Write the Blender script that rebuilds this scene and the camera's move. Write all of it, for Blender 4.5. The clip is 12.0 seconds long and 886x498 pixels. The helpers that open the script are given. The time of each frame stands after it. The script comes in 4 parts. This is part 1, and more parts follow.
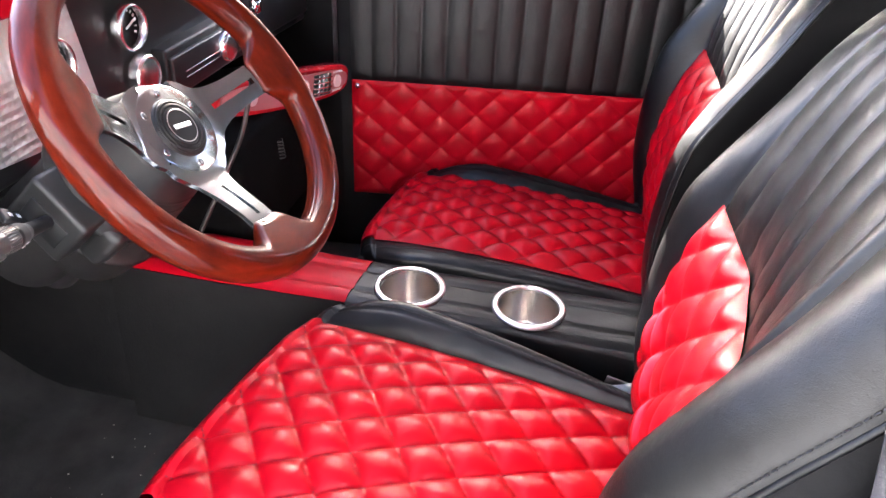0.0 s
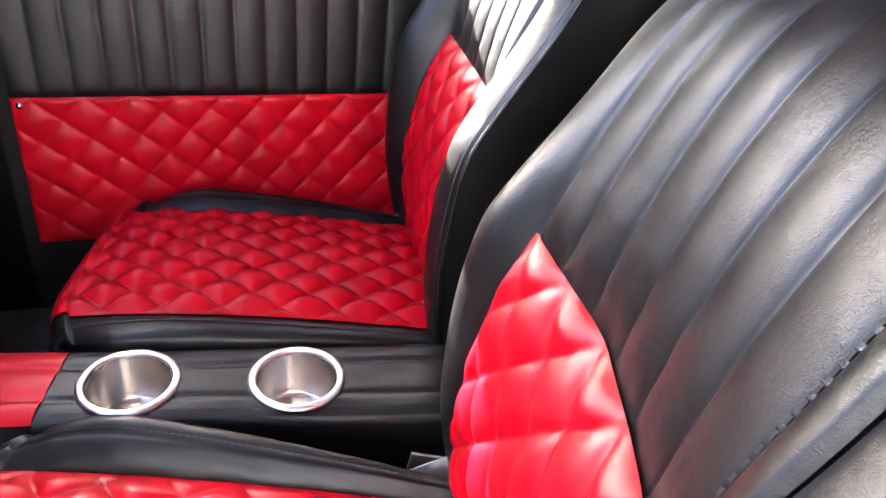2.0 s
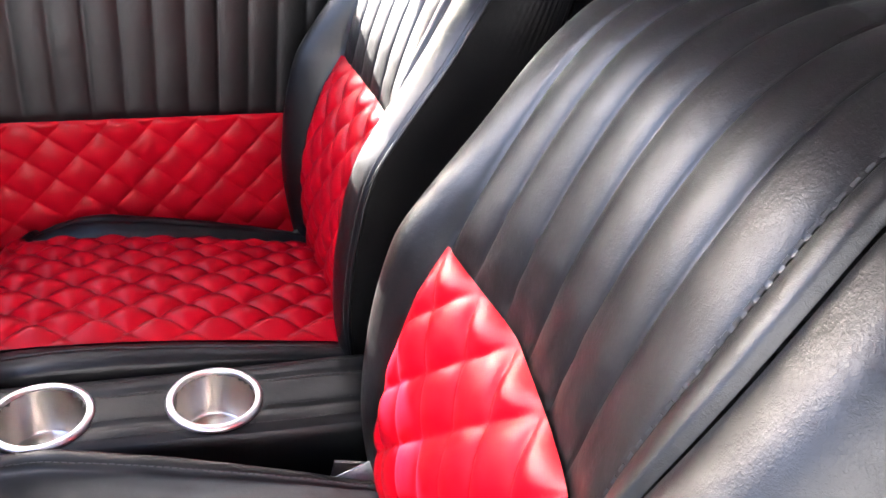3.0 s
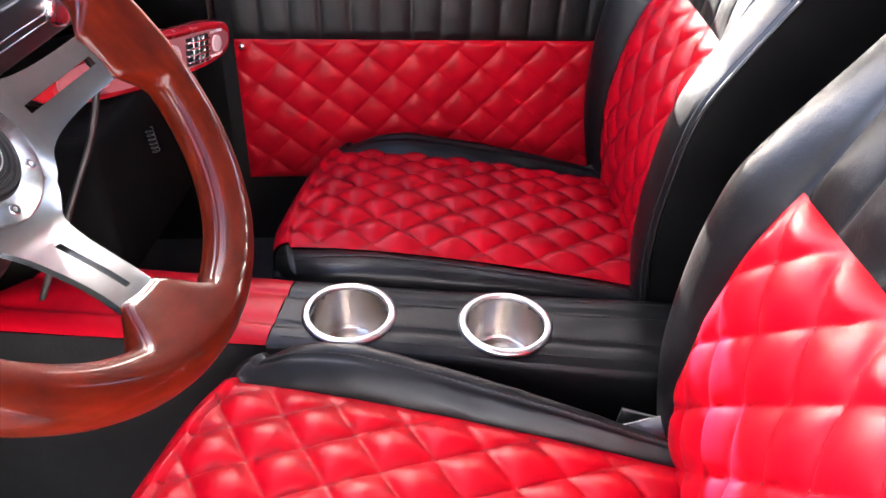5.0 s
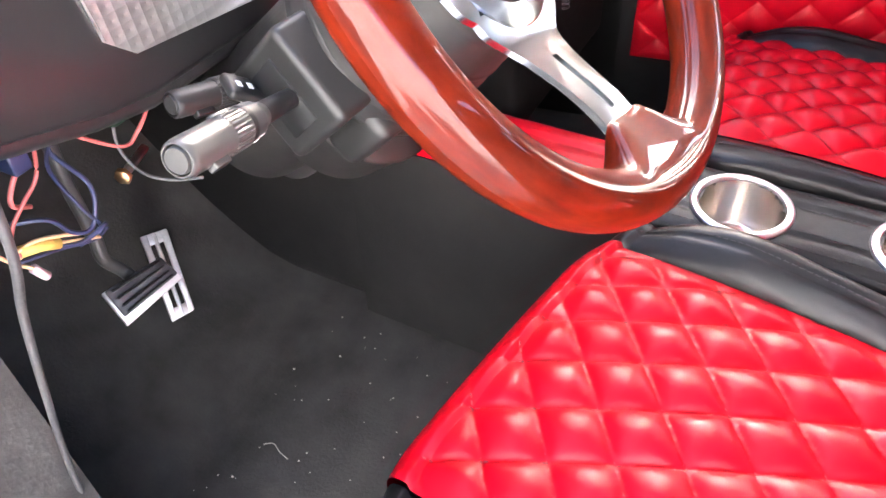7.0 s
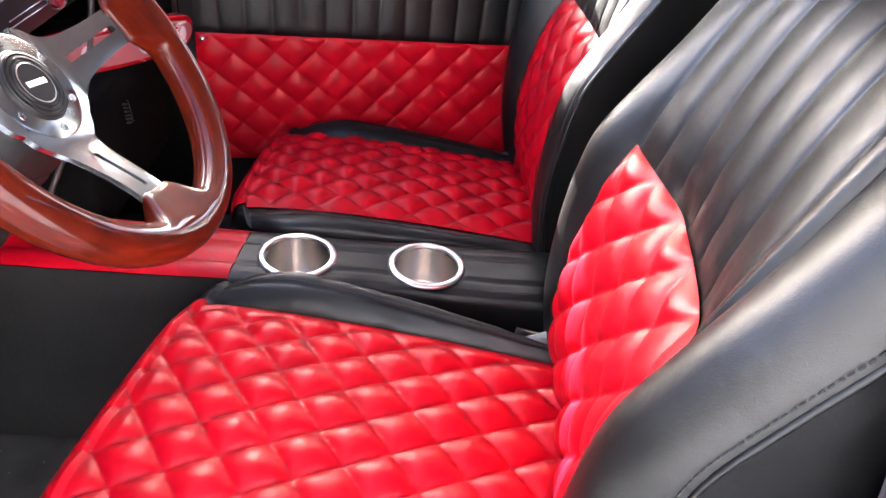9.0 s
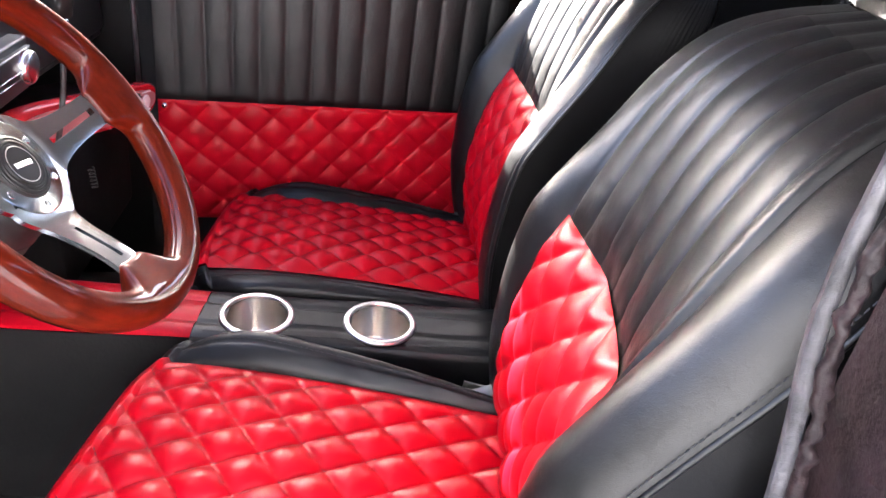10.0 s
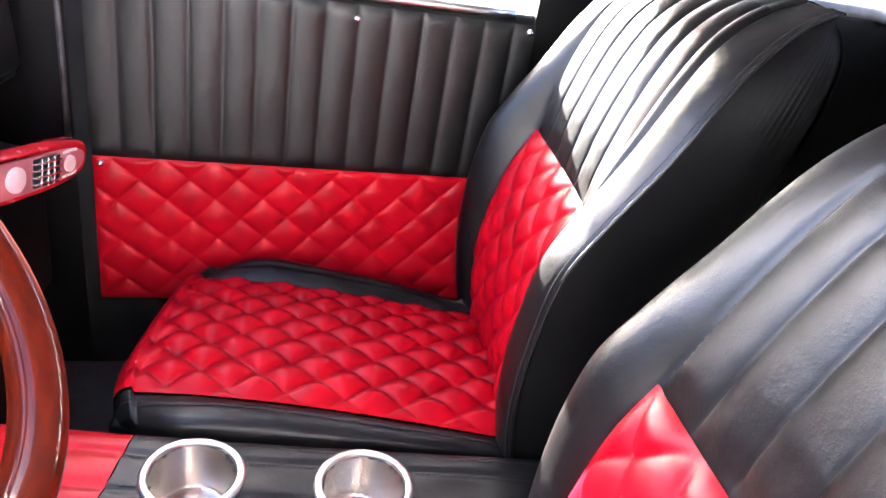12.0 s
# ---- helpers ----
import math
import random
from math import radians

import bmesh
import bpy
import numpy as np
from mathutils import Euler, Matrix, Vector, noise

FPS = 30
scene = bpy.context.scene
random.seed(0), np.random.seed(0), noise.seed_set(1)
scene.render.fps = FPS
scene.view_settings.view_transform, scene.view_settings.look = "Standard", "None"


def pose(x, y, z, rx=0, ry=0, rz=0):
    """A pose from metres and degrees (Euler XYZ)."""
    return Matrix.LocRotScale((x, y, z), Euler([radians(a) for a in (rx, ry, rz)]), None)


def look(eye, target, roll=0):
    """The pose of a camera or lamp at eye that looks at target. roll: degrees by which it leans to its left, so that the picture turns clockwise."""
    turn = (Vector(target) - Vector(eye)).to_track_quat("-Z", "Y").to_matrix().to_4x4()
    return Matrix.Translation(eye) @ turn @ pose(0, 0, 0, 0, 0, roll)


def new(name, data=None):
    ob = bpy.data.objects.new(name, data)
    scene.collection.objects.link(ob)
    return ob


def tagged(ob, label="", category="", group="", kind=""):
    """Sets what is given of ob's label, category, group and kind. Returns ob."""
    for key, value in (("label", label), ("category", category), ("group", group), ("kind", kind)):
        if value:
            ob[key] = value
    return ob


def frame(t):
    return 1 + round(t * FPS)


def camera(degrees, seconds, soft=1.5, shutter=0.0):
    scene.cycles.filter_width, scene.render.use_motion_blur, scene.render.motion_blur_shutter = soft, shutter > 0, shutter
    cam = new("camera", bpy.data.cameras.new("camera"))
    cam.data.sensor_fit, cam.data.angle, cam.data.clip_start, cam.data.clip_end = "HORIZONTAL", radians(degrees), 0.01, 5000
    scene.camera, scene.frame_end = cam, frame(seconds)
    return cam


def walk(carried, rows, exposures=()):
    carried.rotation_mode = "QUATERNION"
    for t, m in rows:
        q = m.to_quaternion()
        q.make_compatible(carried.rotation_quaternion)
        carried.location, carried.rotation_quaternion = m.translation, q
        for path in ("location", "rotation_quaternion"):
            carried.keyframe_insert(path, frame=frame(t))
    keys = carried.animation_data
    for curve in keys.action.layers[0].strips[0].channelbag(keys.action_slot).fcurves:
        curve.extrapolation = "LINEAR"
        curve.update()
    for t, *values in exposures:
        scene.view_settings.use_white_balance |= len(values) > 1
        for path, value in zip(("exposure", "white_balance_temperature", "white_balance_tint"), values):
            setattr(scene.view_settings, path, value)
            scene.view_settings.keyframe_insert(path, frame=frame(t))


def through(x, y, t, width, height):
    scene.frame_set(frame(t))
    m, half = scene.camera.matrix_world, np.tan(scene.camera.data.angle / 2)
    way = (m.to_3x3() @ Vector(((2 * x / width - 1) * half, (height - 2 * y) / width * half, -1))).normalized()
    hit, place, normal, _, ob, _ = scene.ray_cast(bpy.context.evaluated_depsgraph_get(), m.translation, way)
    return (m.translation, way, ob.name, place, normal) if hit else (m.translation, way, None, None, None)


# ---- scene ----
cam = camera(61.7, 12.0)
SIZE = 1.2
PATH = [
    (0, (-0.021, 0.038, 0.815), (-0.351, 1.696, -0.255), 2.9),
    (0.5, (-0.041, 0.097, 0.804), (-0.192, 1.806, -0.223), 5.1),
    (1, (-0.048, 0.175, 0.763), (-0.093, 1.887, -0.27), 5.3),
    (1.5, (-0.045, 0.216, 0.751), (0.077, 1.914, -0.297), 5.3),
    (2, (-0.043, 0.237, 0.756), (0.301, 1.909, -0.286), 6.4),
    (2.5, (-0.074, 0.229, 0.761), (0.501, 1.858, -0.247), 8.2),
    (2.7, (-0.074, 0.216, 0.771), (0.571, 1.829, -0.221), 8.6),
    (4.3, (-0.1, 0.203, 0.787), (0.413, 1.858, -0.213), 6.5),
    (4.5, (-0.113, 0.216, 0.772), (0.253, 1.877, -0.28), 5.4),
    (5, (-0.111, 0.242, 0.746), (-0.144, 1.861, -0.428), 3.0),
    (5.3, (-0.128, 0.249, 0.739), (-0.369, 1.817, -0.479), 1.6),
    (5.5, (-0.142, 0.249, 0.734), (-0.517, 1.768, -0.513), 0.6),
    (6, (-0.177, 0.238, 0.723), (-0.797, 1.63, -0.572), -1.1),
    (6.5, (-0.194, 0.223, 0.705), (-0.909, 1.52, -0.639), -2.1),
    (7, (-0.191, 0.212, 0.71), (-0.923, 1.471, -0.661), -3.2),
    (7.5, (-0.147, 0.203, 0.72), (-0.79, 1.524, -0.637), -2.8),
    (7.7, (-0.127, 0.202, 0.721), (-0.668, 1.579, -0.625), -1.4),
    (9.3, (-0.095, 0.034, 0.802), (0.098, 1.712, -0.27), 7.8),
    (9.5, (-0.095, 0.019, 0.813), (0.115, 1.715, -0.226), 8.2),
    (10, (-0.097, 0.027, 0.826), (0.139, 1.741, -0.176), 8.5),
    (10.5, (-0.094, 0.11, 0.803), (0.17, 1.824, -0.193), 8.7),
    (11, (-0.09, 0.223, 0.787), (0.198, 1.944, -0.191), 9.3),
    (11.5, (-0.087, 0.267, 0.79), (0.217, 2.001, -0.158), 9.7),
    (12, (-0.101, 0.291, 0.782), (0.168, 2.042, -0.146), 10.2),
]
walk(cam, [(t, look(Vector(eye) * SIZE, Vector(target) * SIZE, roll)) for t, eye, target, roll in PATH],
     [(0, 5.2, 6600, 10), (2.0, 5.42, 6600, 10), (5.5, 5.37, 6600, 10), (7.0, 6.15, 6900, 10), (7.7, 6.0, 6900, 10), (9.3, 5.15, 6600, 10), (12, 5.8, 6600, 10)])
# ---- light ----
world = bpy.data.worlds.new("world")
scene.world = world
world.use_nodes = True
_nt = world.node_tree
_sky = _nt.nodes.new("ShaderNodeTexSky")
_sky.sky_type = "NISHITA"
_sky.sun_disc = False
_sky.dust_density, _sky.ozone_density, _sky.air_density = 1.4, 0.0, 0.30
SUN_WAY = Vector((-0.35, 1.0, 0.345))  # from the car towards the sun
_sky.sun_elevation = math.atan2(SUN_WAY.z, math.hypot(SUN_WAY.x, SUN_WAY.y))
_sky.sun_rotation = math.atan2(SUN_WAY.x, SUN_WAY.y)
_nt.links.new(_sky.outputs[0], _nt.nodes["Background"].inputs[0])
_nt.nodes["Background"].inputs[1].default_value = 0.15
sun = new("sun", bpy.data.lights.new("sun", "SUN"))
sun.data.energy, sun.data.angle, sun.data.color = 3.0, radians(0.6), (1.0, 0.96, 0.91)
sun.matrix_world = look(SUN_WAY * 20, (0, 0, 0))


# ---- materials ----
def material(name, base, rough=0.5, metal=0.0, bump=(), stain=0.12, stain_scale=9.0, coat=0.0, spec=0.5, rough_var=0.08, coat_rough=0.05):
    """A surface with uneven tone and gloss; bump: (kind, scale, strength, metres) layers."""
    m = bpy.data.materials.new(name)
    m.use_nodes = True
    nt = m.node_tree
    n, l = nt.nodes, nt.links
    b = n["Principled BSDF"]
    b.inputs["Metallic"].default_value = metal
    b.inputs["Coat Weight"].default_value = coat
    b.inputs["Coat Roughness"].default_value = coat_rough
    b.inputs["Specular IOR Level"].default_value = spec
    co = n.new("ShaderNodeTexCoord")
    noise_a = n.new("ShaderNodeTexNoise")
    noise_a.inputs["Scale"].default_value = stain_scale
    noise_a.inputs["Detail"].default_value = 6
    l.new(co.outputs["Object"], noise_a.inputs["Vector"])
    ramp = n.new("ShaderNodeValToRGB")
    e = ramp.color_ramp.elements
    lo, hi = [max(0, c * (1 - stain)) for c in base], [min(1, c * (1 + stain)) for c in base]
    e[0].position, e[0].color = 0.3, (*lo, 1)
    e[1].position, e[1].color = 0.7, (*hi, 1)
    l.new(noise_a.outputs["Fac"], ramp.inputs["Fac"])
    l.new(ramp.outputs["Color"], b.inputs["Base Color"])
    rr = n.new("ShaderNodeMapRange")
    rr.inputs["To Min"].default_value, rr.inputs["To Max"].default_value = max(0.02, rough - rough_var), min(1, rough + rough_var)
    noise_b = n.new("ShaderNodeTexNoise")
    noise_b.inputs["Scale"].default_value = stain_scale * 5
    noise_b.inputs["Detail"].default_value = 4
    l.new(co.outputs["Object"], noise_b.inputs["Vector"])
    l.new(noise_b.outputs["Fac"], rr.inputs["Value"])
    l.new(rr.outputs["Result"], b.inputs["Roughness"])
    last = None
    for kind, scale, strength, dist in bump:
        if kind == "voronoi":
            tx = n.new("ShaderNodeTexVoronoi")
            tx.feature = "DISTANCE_TO_EDGE"
            out = tx.outputs["Distance"]
            warp = n.new("ShaderNodeTexNoise")
            warp.inputs["Scale"].default_value = scale * 0.6
            mixv = n.new("ShaderNodeMixRGB")
            mixv.inputs["Fac"].default_value = 0.012
            l.new(co.outputs["Object"], warp.inputs["Vector"])
            l.new(co.outputs["Object"], mixv.inputs["Color1"])
            l.new(warp.outputs["Color"], mixv.inputs["Color2"])
            l.new(mixv.outputs["Color"], tx.inputs["Vector"])
        else:
            tx = n.new("ShaderNodeTexNoise")
            tx.inputs["Detail"].default_value = 8
            tx.inputs["Roughness"].default_value = 0.6
            out = tx.outputs["Fac"]
            l.new(co.outputs["Object"], tx.inputs["Vector"])
        tx.inputs["Scale"].default_value = scale
        bp = n.new("ShaderNodeBump")
        bp.inputs["Strength"].default_value = strength
        bp.inputs["Distance"].default_value = dist
        l.new(out, bp.inputs["Height"])
        if last:
            l.new(last.outputs["Normal"], bp.inputs["Normal"])
        last = bp
    if last:
        l.new(last.outputs["Normal"], b.inputs["Normal"])
    return m


def wood_material(name):
    m = bpy.data.materials.new(name)
    m.use_nodes = True
    nt = m.node_tree
    n, l = nt.nodes, nt.links
    b = n["Principled BSDF"]
    co = n.new("ShaderNodeTexCoord")
    grain = n.new("ShaderNodeTexNoise")
    grain.inputs["Scale"].default_value, grain.inputs["Detail"].default_value = 14, 8
    mp = n.new("ShaderNodeMapping")
    mp.inputs["Scale"].default_value = (2.5, 2.5, 14.0)
    l.new(co.outputs["Object"], mp.inputs["Vector"])
    l.new(mp.outputs["Vector"], grain.inputs["Vector"])
    ramp = n.new("ShaderNodeValToRGB")
    e = ramp.color_ramp.elements
    e[0].position, e[0].color = 0.2, (0.028, 0.0025, 0.0010, 1)
    e[1].position, e[1].color = 0.8, (0.090, 0.0072, 0.0019, 1)
    l.new(grain.outputs["Fac"], ramp.inputs["Fac"])
    l.new(ramp.outputs["Color"], b.inputs["Base Color"])
    b.inputs["Roughness"].default_value = 0.45
    b.inputs["Specular IOR Level"].default_value = 0.04
    b.inputs["Coat Weight"].default_value, b.inputs["Coat Roughness"].default_value = 0.40, 0.025
    return m


def turned_material(name):
    """Engine-turned aluminium: overlapping swirled discs."""
    m = bpy.data.materials.new(name)
    m.use_nodes = True
    nt = m.node_tree
    n, l = nt.nodes, nt.links
    b = n["Principled BSDF"]
    b.inputs["Metallic"].default_value, b.inputs["Roughness"].default_value = 1.0, 0.42
    b.inputs["Base Color"].default_value = (0.78, 0.76, 0.74, 1)
    co = n.new("ShaderNodeTexCoord")
    mp = n.new("ShaderNodeMapping")
    mp.inputs["Scale"].default_value = (0.0, 105, 105)
    l.new(co.outputs["Object"], mp.inputs["Vector"])
    fr = n.new("ShaderNodeVectorMath")
    fr.operation = "FRACTION"
    l.new(mp.outputs["Vector"], fr.inputs[0])
    sub = n.new("ShaderNodeVectorMath")
    sub.operation = "SUBTRACT"
    sub.inputs[1].default_value = (0.0, 0.5, 0.5)
    l.new(fr.outputs[0], sub.inputs[0])
    ln = n.new("ShaderNodeVectorMath")
    ln.operation = "LENGTH"
    l.new(sub.outputs[0], ln.inputs[0])
    bp = n.new("ShaderNodeBump")
    bp.inputs["Strength"].default_value, bp.inputs["Distance"].default_value = 0.5, 0.003
    l.new(ln.outputs["Value"], bp.inputs["Height"])
    l.new(bp.outputs["Normal"], b.inputs["Normal"])
    return m


GRAIN = (("voronoi", 390, 0.30, 0.0006), ("noise", 130, 0.12, 0.0012), ("noise", 40, 0.22, 0.004))
SMOOTH_GRAIN = (("voronoi", 420, 0.14, 0.0005), ("noise", 60, 0.10, 0.002), ("noise", 18, 0.22, 0.006))
BLACK = material("black_vinyl", (0.0036, 0.0034, 0.0036), 0.39, bump=GRAIN, stain=0.3, spec=0.41)
BLACK_SMOOTH = material("black_smooth_vinyl", (0.0036, 0.0034, 0.0036), 0.43, bump=SMOOTH_GRAIN, stain=0.3, spec=0.30)
BLACK_DULL = material("black_vinyl_dull", (0.0034, 0.0032, 0.0034), 0.42, bump=SMOOTH_GRAIN, stain=0.3, spec=0.15)
RED = material("red_vinyl", (0.35, 0.0012, 0.0085), 0.38, bump=(("voronoi", 380, 0.08, 0.0005), ("noise", 45, 0.10, 0.003)), stain=0.12, spec=0.145, rough_var=0.05)
RED_PAINT = material("red_paint", (0.50, 0.012, 0.022), 0.25, stain=0.06, coat=0.5)
THREAD = material("thread", (0.016, 0.015, 0.015), 0.7)
GREY_THREAD = material("grey_thread", (0.07, 0.066, 0.066), 0.7)
RED_THREAD = material("red_thread", (0.16, 0.008, 0.012), 0.7)
WOOD = wood_material("lacquered_wood")
ALU = material("polished_aluminium", (0.44, 0.45, 0.46), 0.19, 1.0, bump=(("noise", 30, 0.02, 0.002),), stain=0.03, rough_var=0.03)
CHROME = material("chrome", (0.85, 0.85, 0.86), 0.07, 1.0, stain=0.03, rough_var=0.03)
STEEL = material("brushed_steel", (0.62, 0.59, 0.56), 0.30, 1.0, bump=(("noise", 300, 0.06, 0.0006),), stain=0.1)
WORN_STEEL = material("worn_dark_steel", (0.05, 0.043, 0.040), 0.45, 0.5, bump=(("noise", 120, 0.3, 0.001),), stain=0.5, stain_scale=40)
BOWL = material("spun_steel", (0.62, 0.57, 0.52), 0.26, 1.0, stain=0.06, rough_var=0.03)
_bn = BOWL.node_tree
_tg = _bn.nodes.new("ShaderNodeTangent")
_tg.direction_type, _tg.axis = "RADIAL", "Z"
_bn.nodes["Principled BSDF"].inputs["Anisotropic"].default_value = 0.85
_bn.nodes["Principled BSDF"].inputs["Anisotropic Rotation"].default_value = 0.25
_bn.links.new(_tg.outputs["Tangent"], _bn.nodes["Principled BSDF"].inputs["Tangent"])
JAMB_EDGE = material("worn_bare_jamb_edge", (0.075, 0.070, 0.074), 0.45, 0.3, bump=(("noise", 90, 0.7, 0.003),), stain=0.7, stain_scale=30)
BRIGHT_RIM = material("satin_steel_rim", (0.78, 0.76, 0.76), 0.36, 1.0, stain=0.05, rough_var=0.05)
HINGE_STEEL = material("worn_grey_hinge_steel", (0.26, 0.25, 0.235), 0.40, 1.0, bump=(("noise", 70, 0.6, 0.003),), stain=0.35, stain_scale=30)
SATIN = material("satin_chrome", (0.86, 0.84, 0.84), 0.25, 1.0, stain=0.04, rough_var=0.03)
TURNED = turned_material("engine_turned_aluminium")
PAINT = material("black_paint", (0.013, 0.0125, 0.013), 0.33, bump=(("noise", 25, 0.04, 0.003),), stain=0.2, rough_var=0.02)
CARPET = material("black_floor_mat", (0.037, 0.0345, 0.0320), 0.8, bump=(("noise", 220, 0.5, 0.002), ("noise", 30, 0.2, 0.003)), stain=0.4, stain_scale=14, spec=0.22)
TUNNEL = material("black_tunnel_lining", (0.0075, 0.0070, 0.0068), 0.85, bump=(("noise", 160, 0.3, 0.002),), stain=0.4, spec=0.2)
PEDAL_METAL = material("worn_pale_aluminium", (0.72, 0.68, 0.67), 0.5, 0.75, bump=(("noise", 200, 0.2, 0.001),), stain=0.18, stain_scale=40)
DARK_SEAL = material("black_rubber_welt", (0.030, 0.028, 0.028), 0.5, bump=(("noise", 120, 0.3, 0.002),), stain=0.4, stain_scale=30)
AC_PLATE = material("pinkish_face_plate", (0.42, 0.13, 0.14), 0.4, stain=0.1)
AC_KNOB = material("pale_pink_plastic", (0.70, 0.52, 0.52), 0.4, stain=0.05)
# near-black that stands for deep shade under the dashboard
SHADE_BLACK = material("shade_black", (0.0035, 0.0033, 0.0033), 0.95, bump=(("noise", 300, 0.3, 0.001),), stain=0.3, spec=0.05)
BRASS = material("brass_bolt", (0.55, 0.36, 0.18), 0.35, 1.0)
PLASTIC = material("black_plastic", (0.010, 0.0098, 0.0095), 0.45, bump=(("noise", 400, 0.12, 0.0006),), stain=0.15, spec=0.34)
GREY_PLASTIC = material("grey_satin_plastic", (0.042, 0.041, 0.039), 0.36, bump=(("noise", 300, 0.08, 0.0006),), stain=0.12)
CONE = material("dark_cone_plastic", (0.009, 0.0084, 0.0080), 0.42, bump=(("noise", 40, 0.2, 0.002),), stain=0.3, spec=0.3)
RUBBER = material("grey_rubber_seal", (0.055, 0.053, 0.056), 0.5, bump=(("noise", 120, 0.3, 0.002),), stain=0.5, stain_scale=30)
JAMB = material("worn_jamb_paint", (0.010, 0.0055, 0.0062), 0.4, bump=(("noise", 90, 0.6, 0.004),), stain=0.8, stain_scale=25, spec=0.25)
POST = material("dusty_post_paint", (0.030, 0.028, 0.0265), 0.5, bump=(("noise", 60, 0.5, 0.003),), stain=0.6, stain_scale=18, spec=0.3)
DIAL = material("dial_black", (0.008, 0.008, 0.008), 0.5, spec=0.2)
WHITE = material("white_print", (0.75, 0.75, 0.74), 0.5)
BOUNCE_GROUND = material("pale_bounce_ground", (0.46, 0.455, 0.45), 0.9, bump=(("noise", 8, 1.0, 0.1),), stain=0.3, stain_scale=2.0)
LEAVES = material("screen_foliage", (0.055, 0.075, 0.028), 0.9, bump=(("noise", 3, 1.0, 0.3),), stain=0.6, stain_scale=0.6)
HEADLINER = material("grey_headliner", (0.21, 0.207, 0.205), 0.85, bump=(("noise", 200, 0.3, 0.001),), stain=0.15)
# grey of the added unseen wall, set for its bounce light
FILL_GREY = material("fill_wall_grey", (0.25, 0.262, 0.285), 0.8, bump=(("noise", 14, 0.6, 0.01),), stain=0.4, stain_scale=3)
YELLOW = material("yellow_tape", (0.55, 0.40, 0.09), 0.5)
BLUE = material("blue_wire", (0.014, 0.020, 0.055), 0.45)
PINK = material("red_wire", (0.34, 0.075, 0.07), 0.45)
TAN = material("tan_wire", (0.62, 0.40, 0.22), 0.5)
TAN_LINT = material("pale_lint", (0.35, 0.32, 0.28), 0.9)
GREEN = material("green_wire", (0.02, 0.09, 0.04), 0.45)
GREY_WIRE = material("grey_wire", (0.06, 0.06, 0.062), 0.5)
GLASS = bpy.data.materials.new("clear_glass")
GLASS.use_nodes = True
_g = GLASS.node_tree.nodes["Principled BSDF"]
_g.inputs["Transmission Weight"].default_value, _g.inputs["Roughness"].default_value, _g.inputs["IOR"].default_value = 1.0, 0.02, 1.06


# ---- builders ----
def mesh_of(verts, faces, smooth=True):
    me = bpy.data.meshes.new("mesh")
    me.from_pydata([tuple(v) for v in verts], [], faces)
    if smooth:
        me.polygons.foreach_set("use_smooth", [True] * len(me.polygons))
    me.update()
    return me


def part(name, me, mat, parent=None, label=""):
    ob = new(name, me)
    if not me.materials:
        me.materials.append(mat)
    ob.parent = parent
    if label:
        ob["label"] = label
    if name == "stitching":
        ob["kind"] = "stuff"
    return ob


def thing(name, label, category, group="", m=None, kind=""):
    ob = new(name)
    ob.empty_display_size = 0.05
    if m is not None:
        ob.matrix_world = m
    return tagged(ob, label, category, group, kind)


def sheet(us, vs, fn, close_u=False, smooth=True):
    """A surface over a grid of parameters."""
    nu, nv = len(us), len(vs)
    verts = [fn(u, v) for u in us for v in vs]
    faces = []
    for i in range(nu if close_u else nu - 1):
        j = (i + 1) % nu
        for k in range(nv - 1):
            faces.append((i * nv + k, j * nv + k, j * nv + k + 1, i * nv + k + 1))
    return mesh_of(verts, faces, smooth)


def creased(me, degrees=32):
    """Smooth shading broken at sharp edges."""
    me.polygons.foreach_set("use_smooth", [True] * len(me.polygons))
    me.set_sharp_from_angle(angle=radians(degrees))
    return me


def bm_mesh(bm, smooth=True):
    me = bpy.data.meshes.new("mesh")
    bmesh.ops.recalc_face_normals(bm, faces=bm.faces)
    bm.to_mesh(me)
    bm.free()
    if smooth:
        me.polygons.foreach_set("use_smooth", [True] * len(me.polygons))
    me.update()
    return me


def box(x0, x1, y0, y1, z0, z1, bevel=0.004, seg=3):
    bm = bmesh.new()
    bmesh.ops.create_cube(bm, size=1, matrix=Matrix.LocRotScale(((x0 + x1) / 2, (y0 + y1) / 2, (z0 + z1) / 2), None, (x1 - x0, y1 - y0, z1 - z0)))
    if bevel:
        bmesh.ops.bevel(bm, geom=bm.edges[:], offset=bevel, segments=seg, profile=0.5, affect="EDGES")
    me = bm_mesh(bm, bevel > 0)
    return me


def prism(outline, z0, z1, bevel=0.003, seg=2):
    """An outline (x, y) raised from z0 to z1, with eased edges."""
    bm = bmesh.new()
    f = bm.faces.new([bm.verts.new((x, y, z0)) for x, y in outline])
    r = bmesh.ops.extrude_face_region(bm, geom=[f])
    for v in r["geom"]:
        if isinstance(v, bmesh.types.BMVert):
            v.co.z = z1
    if bevel:
        sharp = [e for e in bm.edges if len(e.link_faces) == 2 and e.calc_face_angle(0) > 0.6]
        bmesh.ops.bevel(bm, geom=sharp, offset=bevel, segments=seg, profile=0.5, affect="EDGES")
    return bm_mesh(bm, False)


